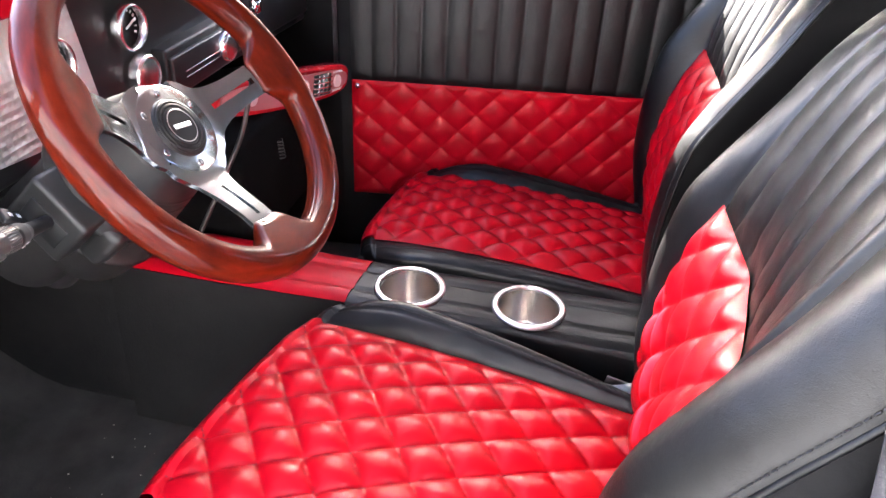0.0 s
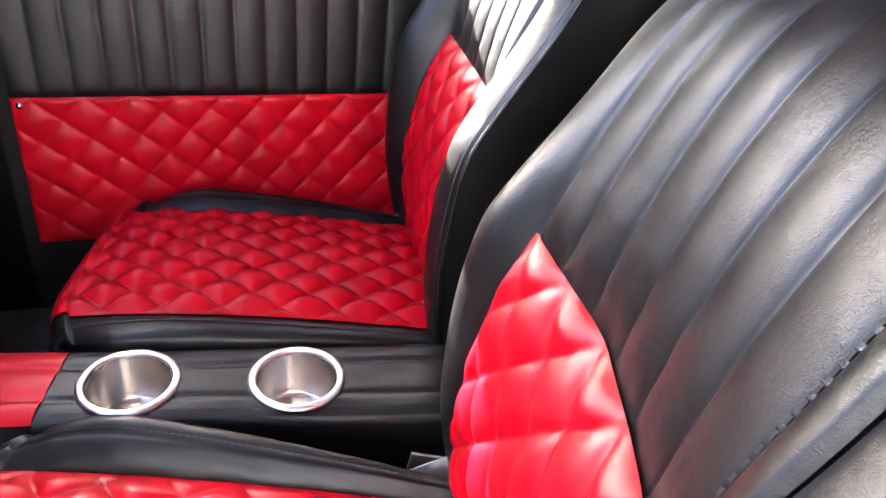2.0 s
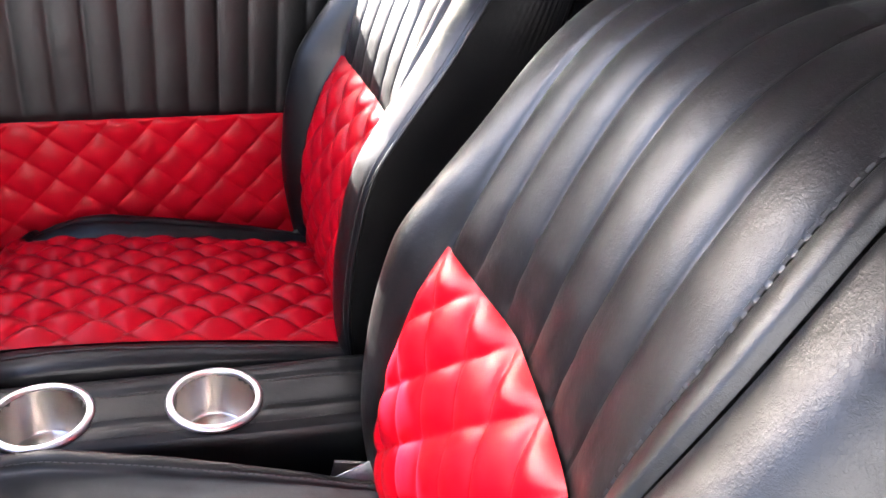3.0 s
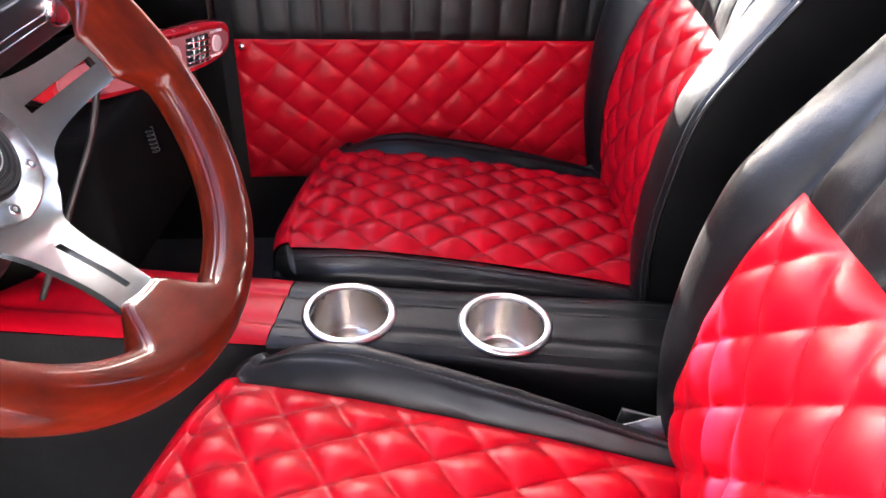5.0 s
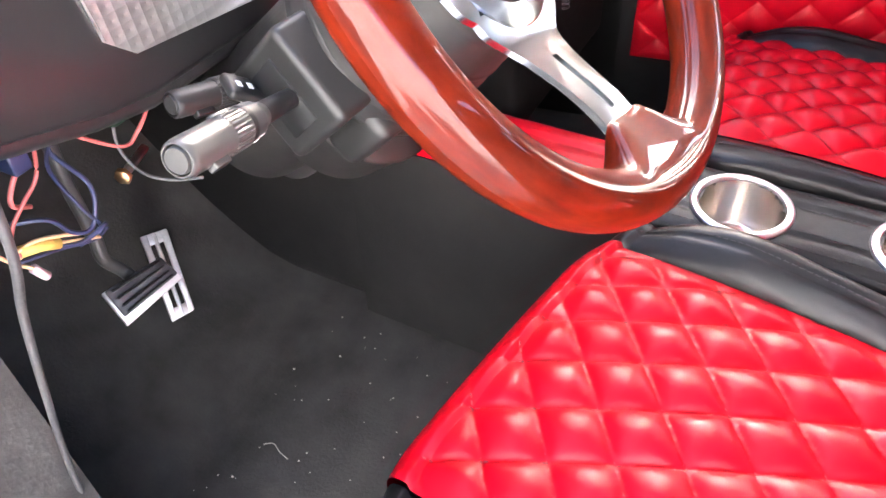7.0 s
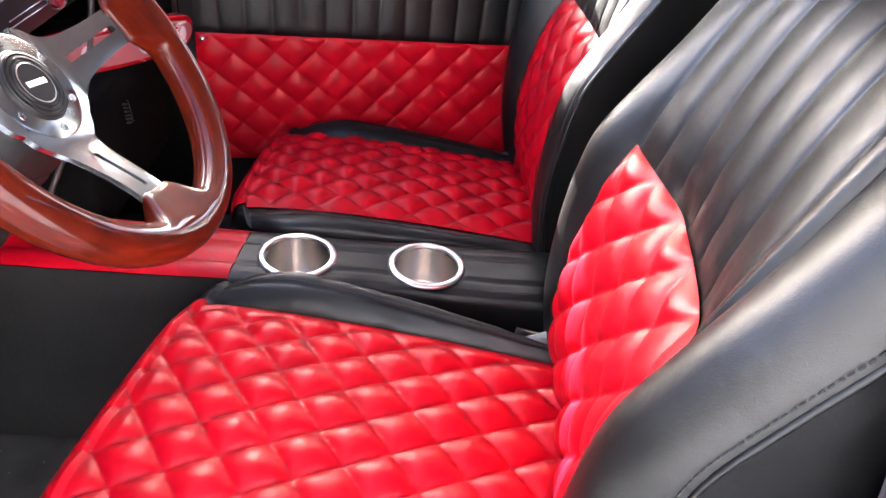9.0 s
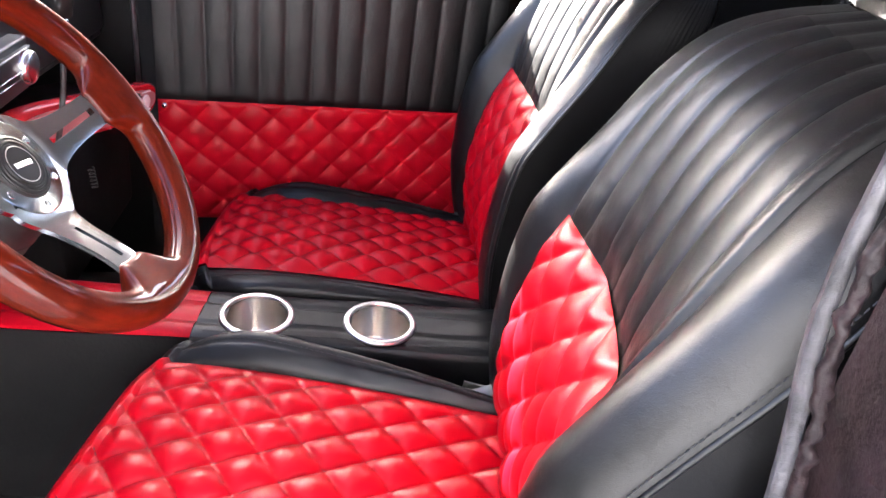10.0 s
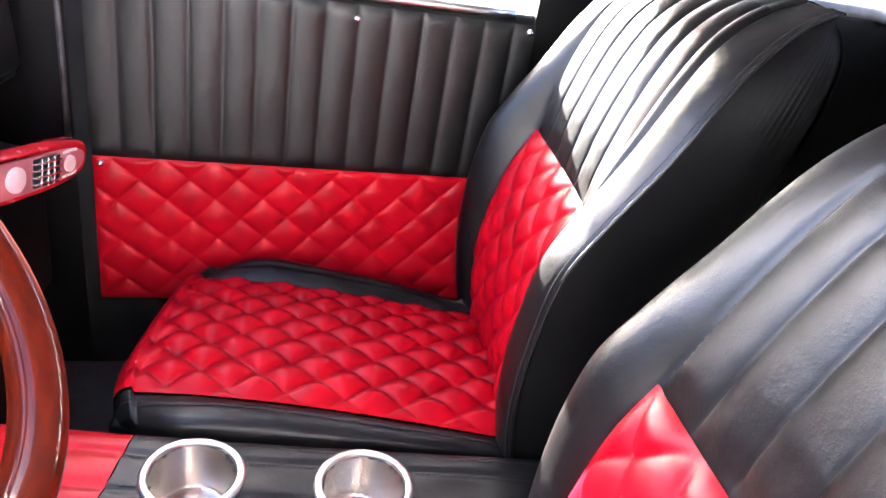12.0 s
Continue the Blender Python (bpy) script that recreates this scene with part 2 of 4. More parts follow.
def spline(points, steps):
    """A smooth line through the points."""
    p = [Vector(q) for q in points]
    p = [p[0] * 2 - p[1]] + p + [p[-1] * 2 - p[-2]]
    out = []
    for i in range(1, len(p) - 2):
        for k in range(steps):
            t = k / steps
            a, b, c, d = p[i - 1], p[i], p[i + 1], p[i + 2]
            out.append(0.5 * (2 * b + (c - a) * t + (2 * a - 5 * b + 4 * c - d) * t * t + (3 * b - a - 3 * c + d) * t ** 3))
    return out + [p[-2]]


def tube(points, r, sides=10, closed=False, taper=None):
    """A round bar along points."""
    pts = [Vector(q) for q in points]
    n = len(pts)
    verts, faces = [], []
    ref = Vector((0.31, 0.17, 0.93))
    for i, p in enumerate(pts):
        a, b = (pts[i - 1], pts[(i + 1) % n]) if closed else (pts[max(0, i - 1)], pts[min(n - 1, i + 1)])
        d = (b - a).normalized()
        s = d.cross(ref).normalized()
        t = d.cross(s)
        rr = r if taper is None else r * taper(i / max(1, n - 1))
        for k in range(sides):
            w = 2 * math.pi * k / sides
            verts.append(p + rr * (math.cos(w) * s + math.sin(w) * t))
    for i in range(n if closed else n - 1):
        j = (i + 1) % n
        for k in range(sides):
            q = (k + 1) % sides
            faces.append((i * sides + k, i * sides + q, j * sides + q, j * sides + k))
    if not closed:
        faces += [tuple(range(sides))[::-1], tuple((n - 1) * sides + k for k in range(sides))]
    return mesh_of(verts, faces)


def turned(profile, sides=48, m=None):
    """A lathe body about z from (radius, z) pairs."""
    verts, faces = [], []
    n = len(profile)
    for k in range(sides):
        w = 2 * math.pi * k / sides
        for r, z in profile:
            v = Vector((r * math.cos(w), r * math.sin(w), z))
            verts.append(m @ v if m is not None else v)
    for k in range(sides):
        j = (k + 1) % sides
        for i in range(n - 1):
            faces.append((k * n + i, j * n + i, j * n + i + 1, k * n + i + 1))
    return mesh_of(verts, faces)


def interp(table, x):
    """Smooth value of a table of (x, value)."""
    xs = [a for a, _ in table]
    ys = [b for _, b in table]
    if x <= xs[0]:
        return ys[0]
    if x >= xs[-1]:
        return ys[-1]
    i = max(k for k in range(len(xs)) if xs[k] <= x)
    i = min(i, len(xs) - 2)
    m = [(ys[min(k + 1, len(xs) - 1)] - ys[max(k - 1, 0)]) / (xs[min(k + 1, len(xs) - 1)] - xs[max(k - 1, 0)]) for k in range(len(xs))]
    h = xs[i + 1] - xs[i]
    t = (x - xs[i]) / h
    return (2 * t ** 3 - 3 * t * t + 1) * ys[i] + (t ** 3 - 2 * t * t + t) * h * m[i] + (-2 * t ** 3 + 3 * t * t) * ys[i + 1] + (t ** 3 - t * t) * h * m[i + 1]


def span(a, b, n):
    return [a + (b - a) * i / n for i in range(n + 1)]


def quilt(p, q, long, wide, depth, pu=0.0, pv=0.0, turn=0.0, sharp=0.4):
    """Height of a diamond-quilted pillow at (p, q) metres."""
    c, s = math.cos(turn), math.sin(turn)
    x, y = (p - pu) * c + (q - pv) * s, -(p - pu) * s + (q - pv) * c
    a, b = x / long + y / wide, x / long - y / wide
    fa, fb = abs(math.sin(math.pi * a)), abs(math.sin(math.pi * b))
    wob = 0.93 + 0.16 * noise.noise((math.floor(a) * 3.7, math.floor(b) * 5.1, 0.3))
    wr = 1 + 0.05 * noise.noise((p * 55, q * 55, 1.7))
    return depth * wob * wr * (fa ** sharp) * (fb ** sharp)


def stitches(points, normal, length=0.0034, gap=0.0016, width=0.0009, lift=0.0004):
    """A row of thread stitches along points, as one mesh."""
    verts, faces = [], []
    pts = [Vector(p) for p in points]
    acc = 0.0
    for a, b in zip(pts[:-1], pts[1:]):
        d = b - a
        L = d.length
        if L < 1e-6:
            continue
        d /= L
        while acc < L:
            o = a + d * acc
            n = normal(o) if callable(normal) else Vector(normal)
            s = d.cross(n).normalized() * width
            u = n * width * 0.8
            k = len(verts)
            for e in (0, 1):
                c = o + d * length * e + n * lift
                verts += [c - s, c + u, c + s]
            faces += [(k, k + 1, k + 4, k + 3), (k + 1, k + 2, k + 5, k + 4), (k, k + 2, k + 1), (k + 3, k + 4, k + 5)]
            acc += length + gap
        acc -= L
    return verts, faces


def joined(lists):
    V, F = [], []
    for v, f in lists:
        k = len(V)
        V += list(v)
        F += [tuple(i + k for i in face) for face in f]
    return mesh_of(V, F, False)


# ---- the car's shell ----
def far_y(x):
    """The inner face of the passenger side, which draws in towards the front."""
    return 1.269 + 0.15 * (x + 0.43)


def near_y(x):
    return 0.30 - 0.09 * (x + 0.43)


def wall(name, pts, mat, label, category, thick=0.03):
    """An upright wall along plan points (x, y, z0, z1)."""
    V, F = [], []
    for x, y, z0, z1 in pts:
        s = thick if y > 0.7 else -thick
        V += [(x, y, z0), (x, y, z1), (x, y + s, z1), (x, y + s, z0)]
    for i in range(len(pts) - 1):
        a, b = i * 4, i * 4 + 4
        for k in range(4):
            F.append((a + k, a + (k + 1) % 4, b + (k + 1) % 4, b + k))
    F += [(0, 1, 2, 3), tuple(len(V) - 4 + k for k in (3, 2, 1, 0))]
    bm = bmesh.new()
    vs = [bm.verts.new(v) for v in V]
    for f in F:
        bm.faces.new([vs[i] for i in f])
    ob = new(name, bm_mesh(bm, False))
    ob.data.materials.append(mat)
    return tagged(ob, label, category, kind="structure")


# ground outside, its paleness invented to bounce light into the car
ground = new("ground", sheet(span(-400, 400, 8), span(-400, 400, 8), lambda u, v: (u, v, -0.42)))
ground.data.materials.append(BOUNCE_GROUND)
tagged(ground, "ground reaching to the horizon, made pale to bounce light", "ground", kind="structure")

def glow_screen():
    """An added far ring of woods, uneven on top, raised sunward against sky glow."""
    V, F = [], []
    n = 420
    rows = 7
    for i in range(n):
        a = 2 * math.pi * i / n
        for k in range(rows):
            h = (2.4 + 3.05 * max(0.0, min(1.0, 0.25 + 1.2 * math.sin(a))) + 1.0 * noise.noise((math.cos(a) * 4, math.sin(a) * 4, 2)) + 1.2 * noise.noise((math.cos(a) * 22, math.sin(a) * 22, 5))) * k / (rows - 1)
            r = 27 + 2.2 * noise.noise((math.cos(a) * 16, math.sin(a) * 16, k * 0.9)) + 0.8 * noise.noise((a * 40, k * 2.3, 1)) + 1.5 * (k / rows) ** 2
            V.append((r * math.cos(a), r * math.sin(a), h - 0.42))
    for i in range(n):
        j = (i + 1) % n
        for k in range(rows - 1):
            F.append((i * rows + k, i * rows + k + 1, j * rows + k + 1, j * rows + k))
    return mesh_of(V, F)


woods = new("backdrop_glow_screen", glow_screen())
woods.data.materials.append(LEAVES)
tagged(woods, "added far ring of green woods, taller sunward to cut sky glow", "backdrop", kind="structure")

# added unseen wall: cuts sky through the doorway, bounces light onto the far door
fill_wall = new("wall_unseen_fill", box(-6.0, 6.0, -1.75, -1.65, -0.42, 2.3, 0))
fill_wall.data.materials.append(FILL_GREY)
tagged(fill_wall, "unseen grey wall added to block doorway sky and bounce light", "wall", kind="structure")
floor = new("floor", box(-0.98, 0.78, 0.20, 1.42, -0.03, 0.0, 0))
floor.data.materials.append(CARPET)
tagged(floor, "dusty black rubber floor mat", "floor", kind="structure")
toe = new("firewall", box(-1.05, -0.98, 0.24, 1.38, -0.03, 0.66, 0))
toe.data.materials.append(CARPET)
tagged(toe, "black lined firewall in front of the footwells", "wall", kind="structure")
ramp_me = sheet(span(0.24, 1.38, 6), span(0, 1, 16), lambda y, t: (-0.66 - 0.32 * t, y, 0.002 + 0.22 * t ** 1.8))
toeboard = new("toe_board", ramp_me)
toeboard.data.materials.append(CARPET)
tagged(toeboard, "sloping black toe board", "floor", kind="structure")

# passenger side: kick wall, door, quarter
kick = wall("wall_kick_passenger", [(-1.0, 1.19, 0, 0.66), (-0.462, far_y(-0.462) + 0.004, 0, 0.66)], BLACK_DULL, "black lined kick panel ahead of the door", "wall")
quarter = wall("wall_quarter_passenger", [(0.135, far_y(0.135), 0, 0.655), (0.78, far_y(0.62), 0, 0.662)], BLACK_DULL, "black lined rear quarter wall", "wall")
pillar = wall("post_passenger_door", [(0.140, far_y(0.140) + 0.001, 0.60, 0.84), (0.245, far_y(0.245) + 0.001, 0.60, 0.86)], BLACK_DULL, "black trimmed pillar behind the passenger door", "post")
rear = new("wall_rear", box(0.74, 0.78, 0.20, 1.44, 0, 0.66, 0.004))
rear.data.materials.append(BLACK_DULL)
tagged(rear, "black lined rear bulkhead behind the seats", "wall", kind="structure")
rail = new("trim_rear_rail", tube(spline([(0.16, 1.365, 0.660), (0.35, 1.395, 0.666), (0.60, 1.425, 0.668), (0.70, 1.40, 0.668), (0.74, 1.15, 0.67), (0.745, 0.8, 0.67), (0.74, 0.45, 0.67), (0.70, 0.26, 0.68)], 8), 0.012, 8))
rail.data.materials.append(RUBBER)
tagged(rail, "grey rail along the rear body edge", "trim", kind="structure")
# driver side: posts on both sides of the open doorway
post = wall("wall_post_driver", [(-1.0, 0.36, -0.03, 0.66), (-0.50, near_y(-0.5), -0.03, 0.66)], POST, "dusty black painted front door post", "wall", 0.05)
rquarter = wall("wall_quarter_driver", [(0.130, 0.280, -0.03, 0.74), (0.78, 0.21, -0.03, 0.74)], JAMB, "worn dark red and black rear door jamb", "wall", 0.07)
sill = wall("wall_sill_driver", [(-0.5, 0.30, -0.06, 0.02), (0.155, 0.25, -0.06, 0.02)], JAMB, "worn door sill", "sill", 0.05)
# unseen roof with edges set to trim sun and sky, windscreen frame, posts
def roof_z(x, y):
    """A shallow arch; the passenger edge, climbing behind the door, bounds the sun patch."""
    rear = max(0.0, min(1.0, (x + 0.08) / 0.20))
    edge = 0.88 if y < 0.72 else 0.705 + 0.10 * rear * rear * (3 - 2 * rear)
    return edge + (1.03 - edge) * max(0.0, 1 - abs((y - 0.74) / (0.58 if y < 0.74 else 0.66)) ** 2.4)


roof = new("ceiling", sheet(span(-0.35, 0.78, 24), span(0.16, 1.40, 24), lambda x, y: (x, y, roof_z(x, y))))
roof.data.materials.append(HEADLINER)
sol = roof.modifiers.new("solid", "SOLIDIFY")
sol.thickness = 0.025
tagged(roof, "unseen grey headliner overhead, edges set to trim the light", "ceiling", kind="structure")
for nm, a, b in (("post_windscreen_driver", (-0.52, 0.29, 0.66), (-0.42, 0.27, 0.80)), ("post_windscreen_passenger", (-0.52, 1.27, 0.66), (-0.42, 1.30, 0.80)),
                 ("post_rear_driver", (0.76, 0.24, 0.66), (0.75, 0.24, 0.92)), ("post_rear_passenger", (0.76, 1.37, 0.66), (0.75, 1.36, 0.88))):
    p = new(nm, tube([a, b], 0.02, 10))
    p.data.materials.append(PAINT)
    tagged(p, "black painted body post", "post", kind="structure")
curtain = new("wall_rear_curtain", box(0.752, 0.765, 0.26, 1.20, 0.655, 0.95, 0.003))
curtain.data.materials.append(HEADLINER)
tagged(curtain, "grey cloth lined rear panel below the roof", "wall", kind="structure")
bead = new("trim_post_bead", tube([(-0.474, 1.257, 0.36), (-0.474, 1.257, 0.52), (-0.478, 1.258, 0.66)], 0.004, 8))
bead.data.materials.append(RUBBER)
tagged(bead, "dark bead along the passenger door post", "trim", kind="structure")
cowl = new("wall_cowl", sheet(span(0.30, 1.26, 10), span(0, 1, 6), lambda y, t: (-0.50 - 0.5 * t, y, 0.655 + 0.02 * math.sin(3.1 * t))))
cowl.data.materials.append(RED_PAINT)
cs = cowl.modifiers.new("solid", "SOLIDIFY")
cs.thickness = 0.02
tagged(cowl, "red painted cowl above the dashboard", "cowl", kind="structure")

# out of view: driver's door swung open about its front hinges, shading the footwell
odoor = new("door_driver_shade", box(-0.54, -0.49, -0.36, 0.24, 0.02, 0.63, 0.012))
odoor.data.materials.append(BLACK_DULL)
tagged(odoor, "unseen open driver's door in black, added to shade the footwell", "door", kind="structure")

# seals round the driver's doorway
EDGE_LINE = spline([(0.17, 0.262, 0.0), (0.155, 0.262, 0.30), (0.124, 0.27, 0.525), (0.112, 0.27, 0.60), (0.101, 0.27, 0.654), (0.098, 0.27, 0.70), (0.10, 0.27, 0.76)], 24)


def edge_strip(i, k):
    """A thin strip, uneven in width, folded along its middle."""
    p = EDGE_LINE[i]
    wide = 0.0052 + 0.0014 * noise.noise((p.z * 9, 3, 1)) + 0.0004 * noise.noise((p.z * 70, 7, k))
    fold = (0.0, 0.0012, 0.0042, 0.0010, 0.0)[k]
    return p + Vector((-0.3, 0.9, 0)).normalized() * wide * (k - 2) * 0.5 + Vector((-0.9, -0.3, 0)).normalized() * (fold + 0.0003 * noise.noise((p.z * 60, k, 2)))


seal = new("trim_seal_rear", sheet(list(range(len(EDGE_LINE))), list(range(5)), edge_strip))
seal.data.materials.append(JAMB_EDGE)
seal.modifiers.new("solid", "SOLIDIFY").thickness = 0.002
tagged(seal, "torn pale grey strip along the rear door jamb", "seal", kind="structure")
lumps = tube([p + Vector((0.003, -0.010, 0)) for p in EDGE_LINE], 0.0036, 12)
for v in lumps.vertices:
    v.co += Vector((0.8, -0.6, 0.1)) * 0.0030 * noise.noise(v.co * 120) + Vector((0.2, -0.3, 0.1)) * 0.0022 * noise.noise(v.co * 420)
sealer = new("trim_sealer", lumps)
sealer.data.materials.append(JAMB)
tagged(sealer, "lumpy line of dark old sealer on the door jamb", "sealer", kind="structure")
V, F = [], []
rj = random.Random(9)
for _ in range(90):
    z = rj.uniform(0.25, 0.72)
    x = 0.132 + rj.uniform(0.0, 0.05) ** 1.0
    y = 0.280 + (0.21 - 0.28) * (x - 0.13) / 0.65 - 0.0703
    r = rj.uniform(0.0003, 0.0011)
    k = len(V)
    V += [(x + r * math.cos(a) * rj.uniform(0.6, 1.4), y - 0.0002, z + r * math.sin(a) * rj.uniform(0.6, 1.4)) for a in (0, 1.6, 3.1, 4.7)] + [(x, y - r * 0.6, z)]
    F += [(k, k + 1, k + 4), (k + 1, k + 2, k + 4), (k + 2, k + 3, k + 4), (k + 3, k, k + 4)]
specks = new("dust_specks", mesh_of(V, F, False))
specks.data.materials.append(TAN_LINT)
tagged(specks, "pale dust specks on the dark door jamb", "dust", kind="stuff")
seal2 = new("trim_seal_front", tube(spline([(-0.39, 0.30, 0.62), (-0.408, 0.30, 0.548), (-0.430, 0.30, 0.503), (-0.454, 0.30, 0.445), (-0.482, 0.30, 0.372), (-0.505, 0.30, 0.297), (-0.55, 0.30, 0.12), (-0.50, 0.29, 0.03), (-0.2, 0.27, 0.028), (0.16, 0.262, 0.028)], 8), 0.0019, 10))
seal2.data.materials.append(DARK_SEAL)
tagged(seal2, "black and grey welt on the front door post", "seal", kind="structure")

# passenger door: pleated top, quilted bottom
door = thing("door_passenger", "closed passenger door trimmed in black pleats over red quilting", "door", kind="structure")


def door_point(x, z, h):
    d = Vector((0.148, -0.989, 0))
    return Vector((x, far_y(x), z)) + d * h


DX0, DX1, DZ0, DZM, DZ1 = -0.447, 0.134, 0.128, 0.355, 0.592


def pleat_door(x, z):
    w = (x + 0.197) / 0.0428
    f = abs(math.sin(math.pi * w))
    e = min(1, (z - DZM) / 0.012, (DZ1 - z) / 0.012)
    return 0.008 + 0.0042 * f ** 0.42 * max(0, e) ** 0.5 + 0.0008 * noise.noise((x * 30, z * 12, 0))


def quilt_door(x, z):
    e = min(1, (x - DX0) / 0.012, (z - DZ0) / 0.012, (DZM - z) / 0.006)
    return 0.009 + quilt(x, z, 0.0654, 0.0628, 0.0065, -0.2234, 0.3024, radians(4), 0.42) * max(0.0, e) ** 0.5


part("door_shell", sheet(span(DX0 - 0.022, DX1 + 0.006, 4), [0, 1, 2, 3, 4], lambda x, k: [door_point(x, 0, -0.003), door_point(x, 0.596, -0.003), door_point(x, 0.602, -0.012), door_point(x, 0.596, -0.045), door_point(x, 0, -0.045)][k]), TUNNEL, door)
part("pleated_panel", sheet(span(DX0, DX1, 200), span(DZM, DZ1, 40), lambda x, z: door_point(x, z, pleat_door(x, z))), BLACK, door, "black vinyl with upright pleats")
part("quilted_panel", sheet(span(DX0, DX1, 230), span(DZ0, DZM, 120), lambda x, z: door_point(x, z, quilt_door(x, z))), RED, door, "red diamond-quilted vinyl")
part("window_rail", tube([door_point(x, 0.602, -0.004) for x in span(DX0 + 0.02, DX1 - 0.03, 8)], 0.008, 10), STEEL, door, "dull grey window rail")


def rows_on_door():
    out = []
    nrm = Vector((0.148, -0.989, 0))
    for i in range(-5, 8):
        x = -0.197 + 0.0428 * i
        if DX0 < x < DX1:
            out.append(stitches([door_point(x + 0.002, z, pleat_door(x + 0.002, z) - 0.001) for z in span(DZM + 0.01, DZ1 - 0.01, 20)], nrm, width=0.0006))
    return joined(out)


part("stitching", rows_on_door(), GREY_THREAD, door, "fine grey thread")
for x, z, h in ((-0.436, 0.345, 0.012), (-0.1146, 0.574, 0.014), (0.126, 0.582, 0.012)):
    part("screw", turned([(0, 0.004), (0.003, 0.0036), (0.0052, 0.001), (0.0052, -0.004)], 16, Matrix.Translation(door_point(x, z, h)) @ Vector((0.148, -0.989, 0)).to_track_quat("Z", "Y").to_matrix().to_4x4()), CHROME, door, "chrome trim screw")


# ---- seats ----
# crest of the side rolls, sunken middle between them, rear and half width, all against height
BACK_CREST = [(0.17, 0.071), (0.26, 0.049), (0.33, 0.038), (0.41, 0.039), (0.49, 0.051), (0.54, 0.076), (0.60, 0.112), (0.655, 0.143), (0.688, 0.167), (0.711, 0.194), (0.726, 0.224), (0.738, 0.262)]
BACK_SINK = [(0.17, 0.020), (0.32, 0.026), (0.40, 0.033), (0.46, 0.043), (0.508, 0.053), (0.54, 0.043), (0.567, 0.032), (0.606, 0.019), (0.66, 0.009), (0.70, 0.004), (0.738, 0.0)]
BACK_REAR = [(0.17, 0.170), (0.40, 0.205), (0.60, 0.250), (0.69, 0.276), (0.722, 0.280), (0.738, 0.272)]
BACK_HALF = [(0.17, 0.200), (0.30, 0.208), (0.55, 0.210), (0.64, 0.206), (0.69, 0.193), (0.715, 0.176), (0.738, 0.145)]
IN_LO, IN_HI, LUMBAR = -0.145, 0.139, 0.510  # sides and top of the red lumbar panel
PLEAT = 0.0437
# share of the sink across the width, and how far the outer edge turns back
SINK_HI = [(0, 1.0), (0.03, 1.0), (0.085, 0.78), (0.128, 0.60), (0.139, 0.56), (0.150, 0.34), (0.163, 0.11), (0.178, 0.0)]
SINK_FLAT = [(0, 1.0), (0.11, 1.0), (0.139, 0.97), (0.150, 0.56), (0.163, 0.20), (0.178, 0.0)]
SINK_LO = [(0, 1.0), (0.06, 0.97), (0.10, 0.88), (0.127, 0.68), (0.145, 0.42), (0.158, 0.14), (0.174, 0.0)]
EDGE = [(0, 0), (0.178, 0.0), (0.190, 0.006), (0.200, 0.017), (0.207, 0.031), (0.210, 0.044)]


def back_rows(n):
    """Heights, closer together towards the rounded top."""
    return [0.17 + 0.568 * math.sin(0.5 * math.pi * i / n) ** 0.85 for i in range(n + 1)]


def pad_point(y, z, out, sink_hi, edge_lo):
    """The padded front of the back-rest, y from its middle; out: metres proud of it."""
    k = interp(BACK_HALF, z) / 0.210
    a = abs(y) / k
    dip = interp(sink_hi if y > 0 else SINK_LO, a) * interp(BACK_SINK, z) + interp(EDGE, a) * (1.0 if y > 0 else edge_lo)
    xf, xr = interp(BACK_CREST, z), interp(BACK_REAR, z)
    x = min(xf + dip, xf + (xr - xf) * 0.85)
    sl = (interp(BACK_CREST, z + 0.01) - interp(BACK_CREST, z - 0.01)) / 0.02
    n = Vector((-1, 0, sl)).normalized()
    return Vector((x, y, z)) + n * out


